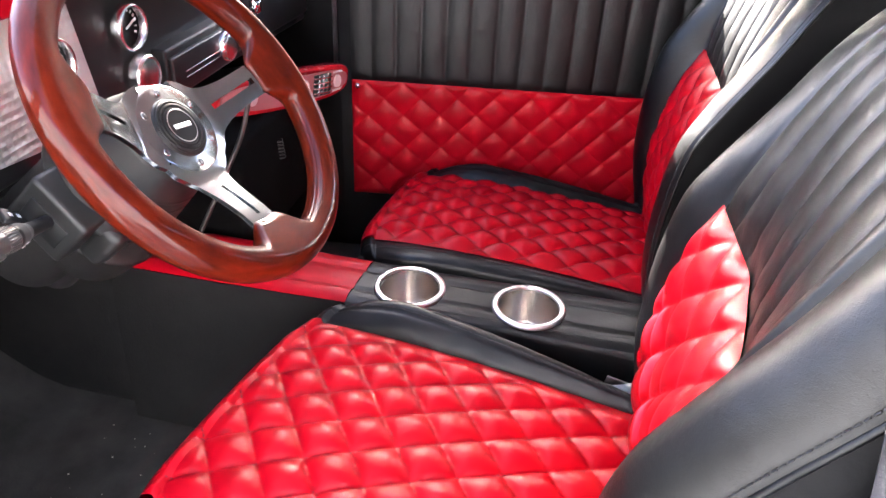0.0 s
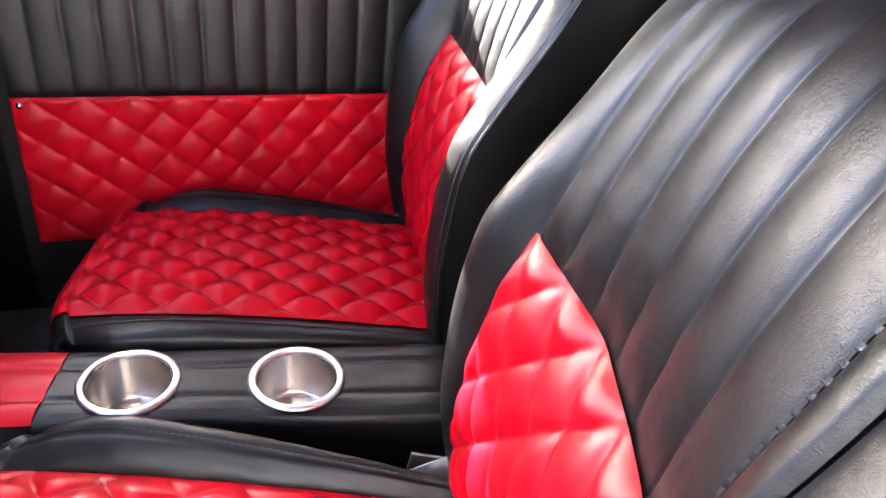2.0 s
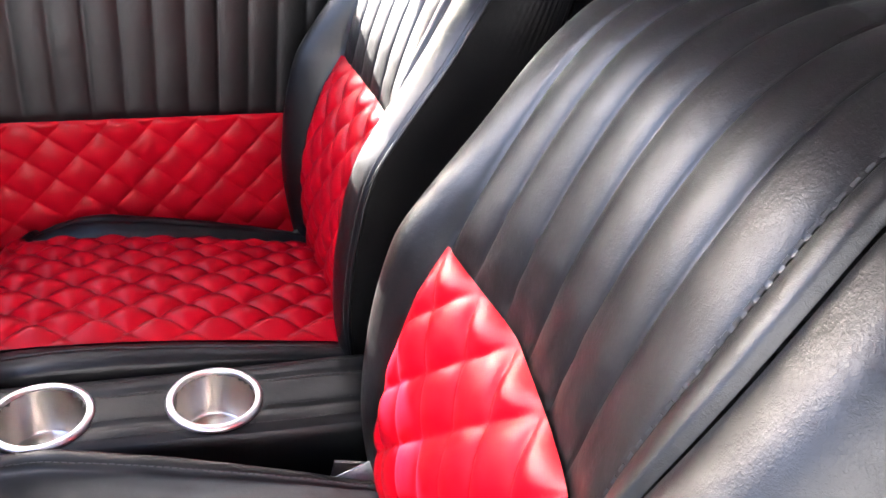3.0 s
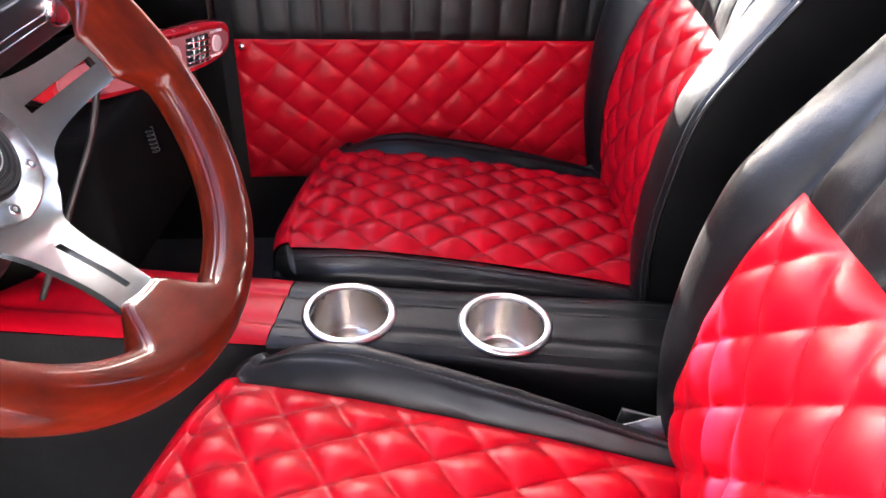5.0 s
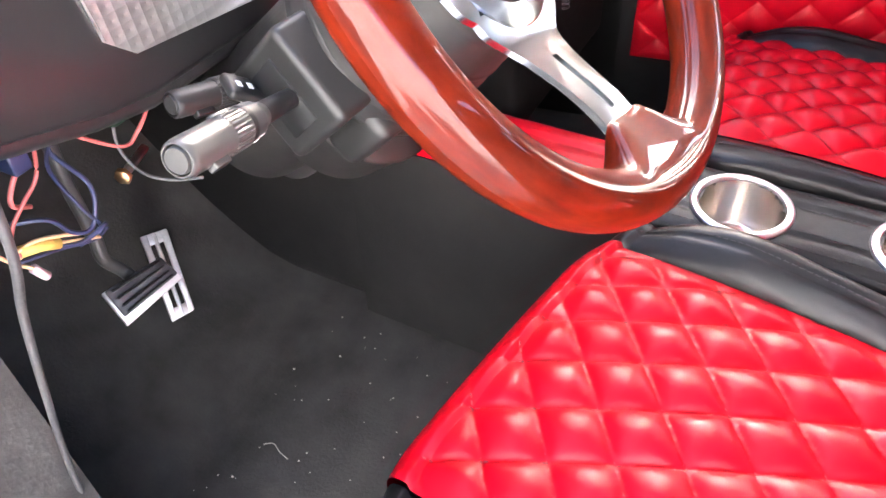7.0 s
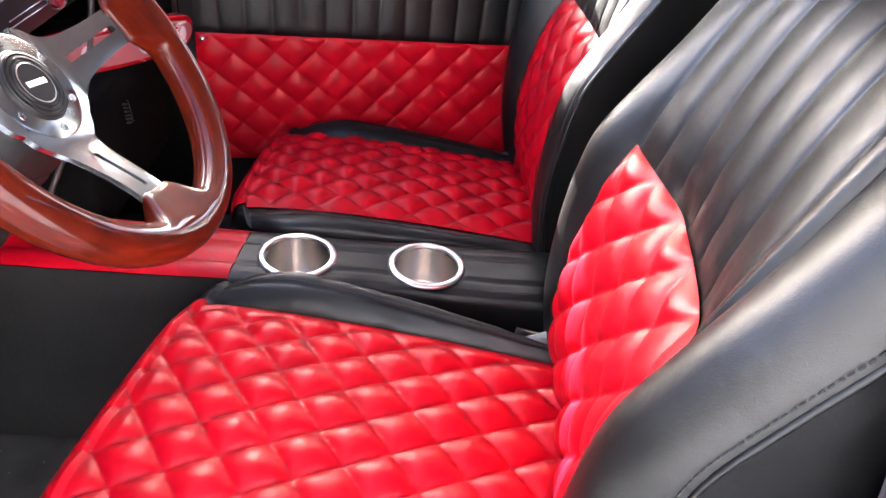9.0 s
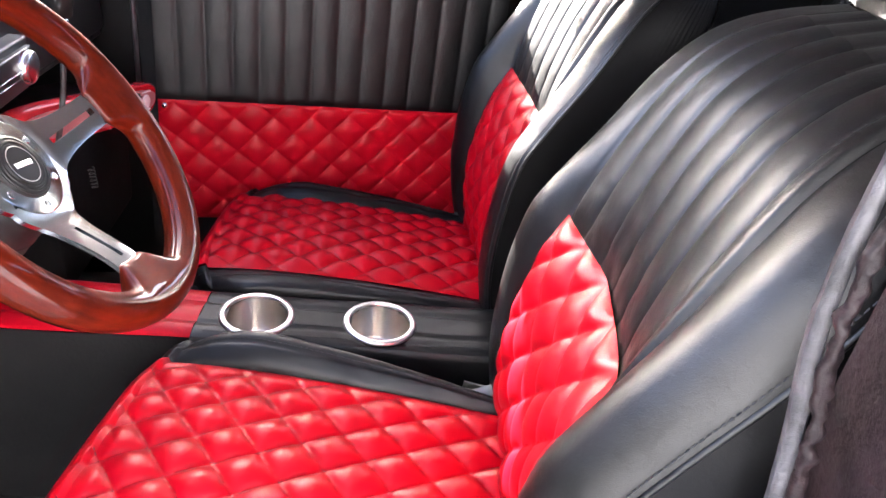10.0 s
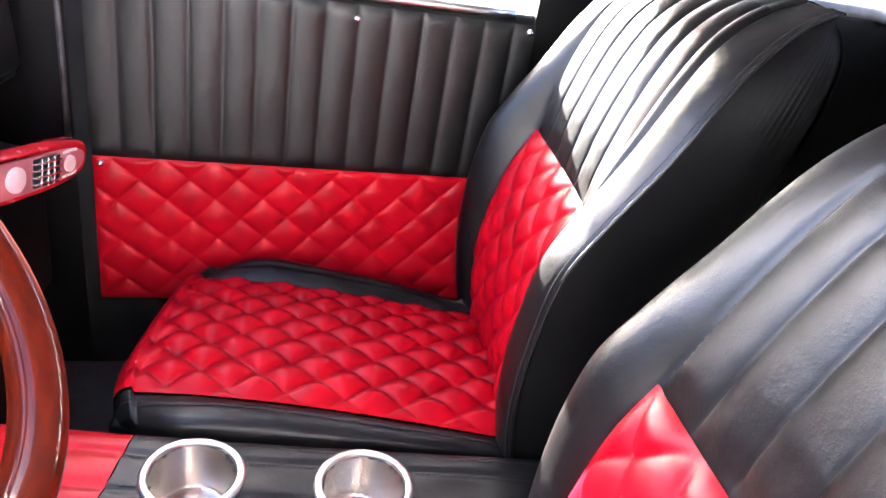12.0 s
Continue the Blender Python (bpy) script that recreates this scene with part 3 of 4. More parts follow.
def seat_back(parent, sink_hi, edge_lo):
    zs = back_rows(90)

    def back_point(y, z, out=0.0):
        return pad_point(y, z, out, sink_hi, edge_lo)

    def red(y, z):
        e = min(1, (IN_HI - y) / 0.016, (y - IN_LO) / 0.016, (LUMBAR - z) / 0.016)
        return back_point(y, z, 0.001 + quilt(z * 1.06, y, 0.073, 0.0585, 0.0100, 0.5385, 0.021, 0.0, 0.42) * max(0, e) ** 0.8)

    part("quilted_lumbar", sheet(span(IN_LO, IN_HI, 130), span(0.17, LUMBAR, 120), red), RED, parent, "red diamond-quilted lumbar panel")
    lines = []
    for sign in (1, -1):
        for k in range(-18, 19):
            line = []
            for v in span(-0.4, 0.4, 260):
                z, y = (0.073 * (k - sign * v / 0.0585) + 0.5385) / 1.06, v + 0.021
                if 0.18 < z < LUMBAR - 0.012 and IN_LO + 0.008 < y < IN_HI - 0.008:
                    line.append(back_point(y, z, 0.0012))
            if len(line) > 3:
                lines.append(stitches(line, (-0.95, 0, 0.3), 0.0030, 0.0018, 0.0009, 0.0004))
    part("stitching", joined(lines), RED_THREAD, parent, "dark red thread along the quilting")
    top = 0.726

    def pleat_at(y):
        """Pleats counted from the inboard seam; the last is a narrow roll."""
        d = (IN_HI - y) / PLEAT
        return d if d < 6 else 6 + (d - 6) * PLEAT / (IN_HI - 6 * PLEAT - IN_LO)

    def pleats(y, z):
        e = min(1, (z - LUMBAR) / 0.02, (IN_HI - y) / 0.006, (y - IN_LO) / 0.004)
        w = abs(math.sin(math.pi * pleat_at(y)))
        k = interp(BACK_HALF, z) / 0.210
        return back_point(y * k, z, 0.0066 * w ** 0.38 * max(0, e) ** 0.6 - 0.002 + 0.0014 * noise.noise((y * 20, z * 9, 3)) + 0.0016 * max(0, 1 - (z - LUMBAR) / 0.09) * noise.noise((y * 60, z * 45, 8)))

    part("pleated_panel", sheet(span(IN_LO, IN_HI, 190), [LUMBAR - 0.002] + [z for z in zs if LUMBAR < z < top], pleats), BLACK, parent, "black vinyl with long pleats")

    def bolster(side):
        seam = IN_HI if side > 0 else -IN_LO
        path = [seam + (0.210 - seam) * t for t in (-0.06, 0.0, 0.06, 0.14, 0.25, 0.37, 0.5, 0.62, 0.74, 0.84, 0.92, 0.97, 1.0)]

        def fn(i, z):
            k = interp(BACK_HALF, z) / 0.210
            p = back_point(side * path[i] * k, z, -0.0045 if i == 1 else 0.0)
            p.x += 0.0015 * noise.noise((p.y * 25, z * 14, 7 + side))
            return p

        part("bolster", sheet(list(range(len(path))), zs, fn), BLACK, parent, "smooth black vinyl bolster")
        flank = span(0, 1, 40)

        def side_fn(t, z):
            half = interp(BACK_HALF, z)
            a = back_point(side * half, z)
            xr = max(interp(BACK_REAR, z) - 0.01, a.x)
            y = side * (half + 0.004 * math.sin(math.pi * t) - 0.02 * t ** 4)
            fold = max(0.0, min(1.0, (z - 0.60) / 0.08)) * max(0.0, (t - 0.25) / 0.75)
            y -= side * 0.0045 * fold * (0.5 + 0.5 * math.sin(95 * (t + 0.6 * z) + 3 * noise.noise((z * 12, t * 3, 2))))
            return Vector((a.x + (xr - a.x) * t, y, z + 0.002 * noise.noise((t * 5, z * 11, side))))

        part("side_panel", sheet(flank, zs, side_fn), BLACK_DULL, parent, "plain black vinyl side")
        line = [back_point(side * interp(BACK_HALF, z), z, 0.001) for z in zs if z < 0.735]
        part("piping", tube(line, 0.0021, 8), BLACK, parent)
        nr = Vector((-0.5, side * 0.8, 0.3)).normalized()
        part("stitching", joined([stitches([p + Vector((-0.006, -side * 0.001, 0.002)) for p in line], nr, width=0.0007), ]), THREAD, parent)

    bolster(1)
    bolster(-1)

    def rear_fn(s, z):
        half = interp(BACK_HALF, z)
        x = max(interp(BACK_REAR, z), back_point(half, z).x)
        return Vector((x - 0.01 * abs(s) ** 6, s * (half - 0.016), z))

    part("rear_panel", sheet(span(-1, 1, 16), zs, rear_fn), BLACK_DULL, parent, "plain black vinyl rear")
    top_zs = [z for z in zs if z > 0.722]
    part("head_roll", sheet(span(IN_LO, IN_HI, 60), [0.718] + top_zs, lambda y, z: back_point(y * interp(BACK_HALF, z) / 0.210, z, 0.003 * abs(math.sin(math.pi * pleat_at(y))) ** 0.5)), BLACK, parent)
    rows = []
    for y in (IN_HI - 6 * PLEAT - 0.001, IN_HI - 0.006):
        rows.append(stitches([pleats(y + 0.0025, z) for z in span(LUMBAR + 0.01, 0.715, 40)], (-0.85, 0, 0.5), 0.0042, 0.0030, 0.0011))
    part("stitching", joined(rows), THREAD, parent)


CL, CR = 0.425, 0.020


def cushion_line(s):
    """Profile of the cushion from the bottom of its front over the top to the rear: (x, z, slope)."""
    up, arc = 0.175 - CR, CR * math.pi / 2
    if s < up:
        return 0.006 * (1 - s / up), -0.175 + s, 1.57
    if s < up + arc:
        w = (s - up) / CR
        return CR * (1 - math.cos(w)), -CR + CR * math.sin(w), 1.57 - w
    x = CR + s - up - arc
    t = (x - CR) / (CL - CR)
    return x, 0.006 * math.sin(math.pi * t) - 0.006 * t - 0.006 * (1 - t) ** 6, 0.0


CS_END = 0.175 - CR + CR * math.pi / 2 + CL - CR


def corner_in(y):
    """How far the front of the cushion is drawn back towards its rounded corners."""
    return 0.030 * (max(0.0, abs(y) - 0.095) / 0.10) ** 2


def cushion_point(s, y, out=0.0):
    x, z, a = cushion_line(s)
    crown = 0.010 * (1 - (y / 0.15) ** 2) if abs(y) < 0.15 else 0.0
    x += corner_in(y) * max(0, 1 - x / 0.09)
    return Vector((x, y, z + crown * min(1, s / 0.2))) + Vector((-math.sin(a), 0, math.cos(a))) * out


def seat_cushion(parent, long, wide, pu, pv, turn, depth, taper, near, heights):
    W = 0.150

    def red(s, y):
        e = min(1, (W - y) / 0.024, (y + near) / 0.024, max(0, s - 0.172) / 0.03)
        return cushion_point(s, y, 0.002 + quilt(s, y, long, wide, depth, pu, pv, turn, 0.5) * max(0, e) ** 0.8)

    part("quilted_seat", sheet(span(0.02, CS_END, 240), span(-near, W, 150), red), RED, parent, "red diamond-quilted seat panel")
    lines = []
    c, sn = math.cos(turn), math.sin(turn)
    for sign in (1, -1):
        for k in range(-16, 17):
            line = []
            for v in span(-0.5, 0.5, 260):
                x, y = long * (k - sign * v / wide), v
                p, q = x * c - y * sn + pu, x * sn + y * c + pv
                if 0.18 < p < CS_END - 0.004 and 0.004 - near < q < W - 0.004:
                    line.append(cushion_point(p, q, 0.0022))
            if len(line) > 3:
                lines.append(stitches(line, (0, 0, 1), 0.0030, 0.0022, 0.0007, 0.0003))
    part("stitching", joined(lines), RED_THREAD, parent, "dark red thread along the quilting")
    prof = [(0.146, -0.006), (0.150, -0.002), (0.155, 0.006), (0.163, 0.014), (0.173, 0.021), (0.184, 0.025), (0.194, 0.023), (0.202, 0.013), (0.207, -0.003), (0.209, -0.022), (0.208, -0.05), (0.206, -0.10), (0.198, -0.17)]

    prof = [(p.x, p.y) for p in spline([(w, d, 0) for w, d in prof], 4)]
    seam = min(range(len(prof)), key=lambda i: abs(prof[i][0] - 0.176))

    def bolster(side, height):
        def fn(s, i):
            x, z, a = cushion_line(s)
            t = max(0, min(1, (x - 0.05) / (CL - 0.05)))
            w, d = prof[i]
            nose = max(0, min(1, (x + 0.01) / 0.11))
            wid = (W if side > 0 else near) + (w - 0.15) * (1.0 - taper * t ** 1.3) * (0.45 + 0.55 * nose * (2 - nose))
            x += corner_in(wid) * max(0, 1 - x / 0.09)
            if d > -0.03:
                p = Vector((x, side * wid, z)) + Vector((-math.sin(a), 0, math.cos(a))) * (d * height * (1 - 0.62 * t) * min(1, max(0, x) / 0.12) ** 0.7 if d > 0 else d)
            else:
                p = Vector((x, side * wid, max(-0.175, z + d)))
            p.z -= 0.022 * max(0, 1 - x / 0.11) ** 2 * max(0, (w - 0.15) / 0.059)
            p.z += 0.0012 * noise.noise((s * 14, w * 60, side)) + 0.0006 * noise.noise((s * 60, w * 40, side + 4)) + 0.00025 * noise.noise((s * 150 + w * 300, w * 160, side + 9))
            if d > -0.03:
                p.z -= 0.0019 * math.exp(-((i - seam) / 0.9) ** 2)
            return p

        part("bolster", sheet(span(0.0, CS_END, 170), list(range(len(prof))), fn), BLACK_SMOOTH, parent, "black vinyl side bolster")
        rows = [stitches([fn(s, seam + 1) + Vector((0, 0, 0.0006)) for s in span(0.16, CS_END - 0.01, 60)], (0, 0, 1), 0.004, 0.002, 0.0007)]
        part("stitching", joined(rows), THREAD, parent)

    bolster(1, heights[0])
    bolster(-1, heights[1])
    part("base", box(0.012, CL, -0.185, 0.185, -0.19, -0.02, 0.01), BLACK_DULL, parent, "black seat base")


def hinge(parent, p, turn, mat, k):
    """A bent steel seat hinge in the gap between cushion and back."""
    me = prism([(x * k, y * k) for x, y in ((-0.03, -0.010), (-0.012, -0.013), (0.012, -0.012), (0.020, -0.007), (0.022, 0.0), (0.020, 0.007), (0.012, 0.012), (-0.03, 0.010))], -0.0018, 0.0018, 0.0008)
    ob = part("hinge", me, mat, parent, "worn steel seat hinge")
    ob.matrix_local = Matrix.Translation(p) @ Euler([radians(a) for a in turn]).to_matrix().to_4x4()


def seat(name_m, cushion_m, label, lattice, heights, hinge_z, hinge_mat, hinge_size, sink_hi, edge_lo):
    s = thing("bucket_seat", label, "car seat", "front seats", name_m)
    inv = name_m.inverted()
    c = new("cushion")
    c.parent = s
    c.matrix_local = inv @ cushion_m
    b = new("backrest")
    b.parent = s
    seat_cushion(c, *lattice, heights)
    seat_back(b, sink_hi, edge_lo)
    hinge(b, (0.058, 0.150, hinge_z), (50, -20, 10), hinge_mat, hinge_size)
    hinge(b, (0.064, 0.166, hinge_z - 0.02), (75, 10, 0), hinge_mat, hinge_size)
    return s


driver_seat = seat(pose(0, 0.527, 0, 0, 0, -8), pose(-0.338, 0.536, 0.278, 0, 0, -9.5),
                   "black and red quilted vinyl bucket seat behind the steering wheel", (0.065, 0.0525, 0.2097, 0.0957, radians(-7.8), 0.0108, 0.72, 0.130), (1.25, 0.6), 0.257, HINGE_STEEL, 1.6, SINK_HI, 1.0)
passenger_seat = seat(pose(0.028, 1.058, -0.021, 0, 0, 2.4), pose(-0.318, 1.058, 0.236, -8.0, 2.0, -2.0),
                      "black and red quilted vinyl bucket seat beside the passenger door", (0.063, 0.0535, 0.311, -0.056, radians(2), 0.0140, 0.42, 0.150), (1.1, 0.45), 0.220, PLASTIC, 1.0, SINK_FLAT, 0.25)


# ---- centre console ----
console = thing("centre_console", "long low console in black and red vinyl with two cup holders", "console")
CY, CW, CZ = 0.786, 0.050, 0.268


def console_point(x, w, out=0.0):
    """w from -1 to 1 over the padded top, beyond that down the sides."""
    wy = CW * (1.0 + 0.05 * math.sin(x * 9))
    if abs(w) <= 1:
        y, z = w * wy, CZ - 0.004 * abs(w) ** 6
        z += -0.0022 * (math.exp(-((abs(w) - 0.45) / 0.07) ** 2)) + 0.0012 * noise.noise((x * 18, w * 2, 4))
    else:
        d = abs(w) - 1
        y, z = math.copysign(wy + 0.010 * (1 - math.exp(-d * 8)) + 0.008 * d, w), CZ - 0.004 - 0.255 * d
    return Vector((x, CY + y, z + out))


CUPS = ((-0.210, 0.785), (-0.058, 0.785))


def console_top(x0, x1, skew0, skew1, mat, label, name):
    ws = [-2.0, -1.6, -1.3, -1.12, -1.04, -1.0] + span(-0.97, 0.97, 28) + [1.0, 1.04, 1.12, 1.3, 1.6, 2.0]
    me = sheet(span(0, 1, 110), ws, lambda t, w: console_point(x0 + (x1 - x0) * t + (skew0 * (1 - t) + skew1 * t) * max(-1, min(1, w)), w))
    bm = bmesh.new()
    bm.from_mesh(me)
    hole = [f for f in bm.faces if any((f.calc_center_median().xy - Vector(c)).length < 0.037 for c in CUPS) and f.calc_center_median().z > 0.25]
    bmesh.ops.delete(bm, geom=hole, context="FACES")
    return part(name, bm_mesh(bm), mat, console, label)


console_top(-0.2765, 0.30, 0.004, 0.0, BLACK_SMOOTH, "black vinyl top", "black_cover")
# red front cover lies on a black tunnel
ws_top = span(-1.0, 1.0, 40)
part("red_cover", sheet(span(0, 1, 80), ws_top, lambda t, w: console_point(-0.55 + 0.2735 * t + (0.035 * (1 - t) + 0.004 * t) * w, w, -0.0005 + 0.0025 * abs(math.sin(math.pi * (w + 1) * 1.5)) ** 0.5 * min(1, t * 12 + 0.2))), RED, console, "red vinyl front cover with long pleats")
part("tunnel_side", sheet(span(-0.60, -0.27, 30), [-2.0, -1.5, -1.2, -1.06, -1.0], lambda x, w: console_point(x, w, -0.002)), TUNNEL, console)
part("tunnel_side", sheet(span(-0.60, -0.27, 30), [2.0, 1.5, 1.2, 1.06, 1.0], lambda x, w: console_point(x, w, -0.002)), TUNNEL, console)
part("tunnel_nose", box(-0.98, -0.53, CY - 0.055, CY + 0.055, 0.0, 0.235, 0.03), TUNNEL, console)
rows = []
for w in (-0.80, 0.80, -0.36, 0.36):
    for xa, xb in ((-0.268, 0.2),):
        line = [console_point(x, w, 0.0006) for x in span(xa, xb, 80) if all((Vector((x, CY + w * CW)) - Vector(c)).length > 0.046 for c in CUPS)]
        seg = []
        for p in line:
            if seg and (p - seg[-1]).length > 0.02:
                rows.append(stitches(seg, (0, 0, 1), 0.0036, 0.0018, 0.0006))
                seg = []
            seg.append(p)
        rows.append(stitches(seg, (0, 0, 1), 0.0036, 0.0018, 0.0006))
part("stitching", joined(rows), THREAD, console)
for cx, cy in CUPS:
    cup = thing("cup_holder", "stainless steel cup holder sunk into the console", "cup holder", "cup holders", pose(cx, cy, CZ))
    part("rim", turned([(0.0378, -0.001), (0.0380, 0.0022), (0.0386, 0.0030), (0.0400, 0.0034), (0.0430, 0.0031), (0.0450, 0.0022), (0.0457, 0.0010), (0.0459, -0.001)], 64), BRIGHT_RIM, cup, "wide flat satin rim")
    part("bowl", turned([(0.0380, 0.001), (0.0374, -0.008), (0.0366, -0.047), (0.0352, -0.0505), (0.0320, -0.0520), (0.0270, -0.0520), (0.0255, -0.0495), (0.0235, -0.0490), (0.0, -0.0490)], 64), BOWL, cup, "brushed steel bowl")

# ---- steering wheel and column ----
WC, WN = Vector((-0.3203, 0.5384, 0.5856)), Vector((0.787, 0.002, 0.618)).normalized()
WR = Vector((0, 0, 1)).cross(WN).normalized()
WU = WN.cross(WR)
WM = Matrix.Translation(WC) @ Matrix((WR, WU, WN)).transposed().to_4x4()
wheel = thing("steering_wheel", "three-spoke polished aluminium steering wheel with a lacquered wood rim", "steering wheel", m=WM)
RC, RT, DISH = 0.1331, 0.0148, 0.001
ANG = [radians(a) for a in (-103.0, -2.9, 154.6)]


def rim_fn(a, w):
    d = min(abs(math.atan2(math.sin(a - s), math.cos(a - s))) for s in ANG)
    lobe = max(0.0, min(1.0, (0.285 - d) / 0.15))
    lobe = lobe * lobe * (3 - 2 * lobe)
    c, s = math.cos(w), math.sin(w)
    r = RC + RT * 0.95 * c
    z = DISH + RT * 1.0 * s
    if c < 0:
        r -= lobe * 0.022 * (-c) ** 0.8
        z = DISH + (RT * s) * (1 - 0.45 * lobe * (-c)) - 0.004 * lobe * (-c)
    return Vector((r * math.cos(a), r * math.sin(a), z))


part("rim", sheet([2 * math.pi * i / 220 for i in range(220)], [2 * math.pi * i / 28 for i in range(29)], rim_fn, close_u=True), WOOD, wheel, "glossy red-brown lacquered wood rim")


def spoke_mesh(ang, through):
    """A plate with a long slot, bent up towards the rim."""
    bm = bmesh.new()
    c, s = math.cos(ang), math.sin(ang)

    def half(r):
        return interp([(0.026, 0.037), (0.036, 0.032), (0.046, 0.0225), (0.058, 0.0175), (0.078, 0.0150), (0.108, 0.0148)], r)

    def lift(r):
        return interp([(0.026, -0.0291), (0.044, -0.0289), (0.056, -0.0235), (0.085, -0.0085), (0.108, 0.000)], r)

    rs = span(0.026, 0.108, 40)
    ws = [-1, -0.62, -0.24, 0.24, 0.62, 1]
    grid = {}
    for lay, dz in ((0, 0.0), (1, -0.0050)):
        for i, r in enumerate(rs):
            for k, w in enumerate(ws):
                y = w * half(r)
                if 1 < k < 4:
                    y = math.copysign(0.0026 if through else 0.0022, w)
                grid[lay, i, k] = bm.verts.new((c * r - s * y, s * r + c * y, lift(r) + dz - (0.0008 if abs(w) == 1 and lay == 0 else 0)))
    slot = [i for i, r in enumerate(rs) if (0.050 if through else 0.056) < r < (0.094 if through else 0.092)]
    for i in range(len(rs) - 1):
        for k in range(5):
            if k == 2 and i in slot and i + 1 in slot:
                for kk in (2, 3):
                    bm.faces.new((grid[0, i, kk], grid[0, i + 1, kk], grid[1, i + 1, kk], grid[1, i, kk]))
                if not through:
                    bm.faces.new((grid[1, i, 2], grid[1, i + 1, 2], grid[1, i + 1, 3], grid[1, i, 3]))
                continue
            for lay in (0, 1):
                bm.faces.new((grid[lay, i, k], grid[lay, i + 1, k], grid[lay, i + 1, k + 1], grid[lay, i, k + 1]))
        for k in (0, 5):
            bm.faces.new((grid[0, i, k], grid[0, i + 1, k], grid[1, i + 1, k], grid[1, i, k]))
    for k in range(5):
        for i in (0, len(rs) - 1):
            bm.faces.new((grid[0, i, k], grid[0, i, k + 1], grid[1, i, k + 1], grid[1, i, k]))
    return creased(bm_mesh(bm))


for a, through_slot in zip(ANG, (False, True, False)):
    part("spoke", spoke_mesh(a, through_slot), ALU, wheel, "polished aluminium spoke with a long slot")
HUB = pose(0, 0, -0.0103)
part("hub_plate", creased(turned([(0.0, -0.0183), (0.0372, -0.0183), (0.039, -0.0192), (0.039, -0.030), (0.0, -0.030)], 64, HUB)), ALU, wheel, "polished aluminium hub plate")
part("horn_button", creased(turned([(0.0, -0.0140), (0.0165, -0.0142), (0.0172, -0.0155), (0.0182, -0.0155), (0.0188, -0.0144), (0.0200, -0.0146), (0.0206, -0.0158), (0.0214, -0.0158), (0.0220, -0.0148), (0.0236, -0.0152), (0.0242, -0.0162), (0.0250, -0.0160), (0.0262, -0.0185)], 64, HUB), 40), PLASTIC, wheel, "black ringed horn button with a worn white badge")
part("badge_ring", turned([(0.0140, -0.0141), (0.0144, -0.0138), (0.0148, -0.0141)], 48, HUB), STEEL, wheel)
badge = new("badge_mark", box(-0.0098, 0.0098, -0.0020, 0.0020, -0.0146, -0.0137, 0.0002, 1))
badge.data.materials.append(WHITE)
badge.parent = wheel
badge.matrix_local = HUB @ Matrix.Rotation(radians(-13), 4, "Z")
for k in range(6):
    a = radians(17 + 60 * k)
    part("bolt", creased(turned([(0.0, -0.0004), (0.0013, -0.0004), (0.0014, 0.0006), (0.0026, 0.0006), (0.0030, 0.0002), (0.0031, -0.001)], 18, pose(0.0322 * math.cos(a), 0.0322 * math.sin(a), -0.0286))), ALU, wheel)

CM = Matrix.Translation((-0.3235, 0.5374, 0.5764))
CN = Vector((0.714, -0.068, 0.697)).normalized()
CR_ = Vector((0, 0, 1)).cross(CN).normalized()
CM = CM @ Matrix((CR_, CN.cross(CR_), CN)).transposed().to_4x4()
column = thing("steering_column", "black steering column with a ribbed cone below the wheel", "steering column", m=CM)
TOCOL = CM.inverted() @ WM
rib = [(0.040, -0.036), (0.044, -0.040)]
for i in range(60):
    t = i / 59
    rib.append((0.045 + 0.017 * t + 0.0006 * (i % 10 == 9 and t > 0.25), -0.042 - 0.075 * t))
rib += [(0.062, -0.120), (0.05, -0.126), (0.046, -0.20), (0.045, -0.26)]
part("cone", turned(rib, 64, TOCOL), CONE, column, "dark grey ribbed cone")
part("tube", turned([(0.024, -0.13), (0.024, -0.27)], 24), PAINT, column)
part("housing", box(-0.083, 0.035, -0.012, 0.046, -0.147, -0.090, 0.005), PLASTIC, column, "black plastic switch housing")
part("lower_shroud", box(-0.060, 0.035, -0.034, -0.008, -0.148, -0.100, 0.008), PLASTIC, column)
# solid dark plate: the shade inside the stalk opening, put into colour
part("slot_shade_plate", box(-0.0842, -0.080, -0.002, 0.036, -0.132, -0.106, 0.0006, 1), DIAL, column, "dark square plate standing for the shaded stalk opening")
part("collar", turned([(0.03, -0.150), (0.052, -0.152), (0.054, -0.156), (0.052, -0.160), (0.048, -0.20)], 48), CONE, column)


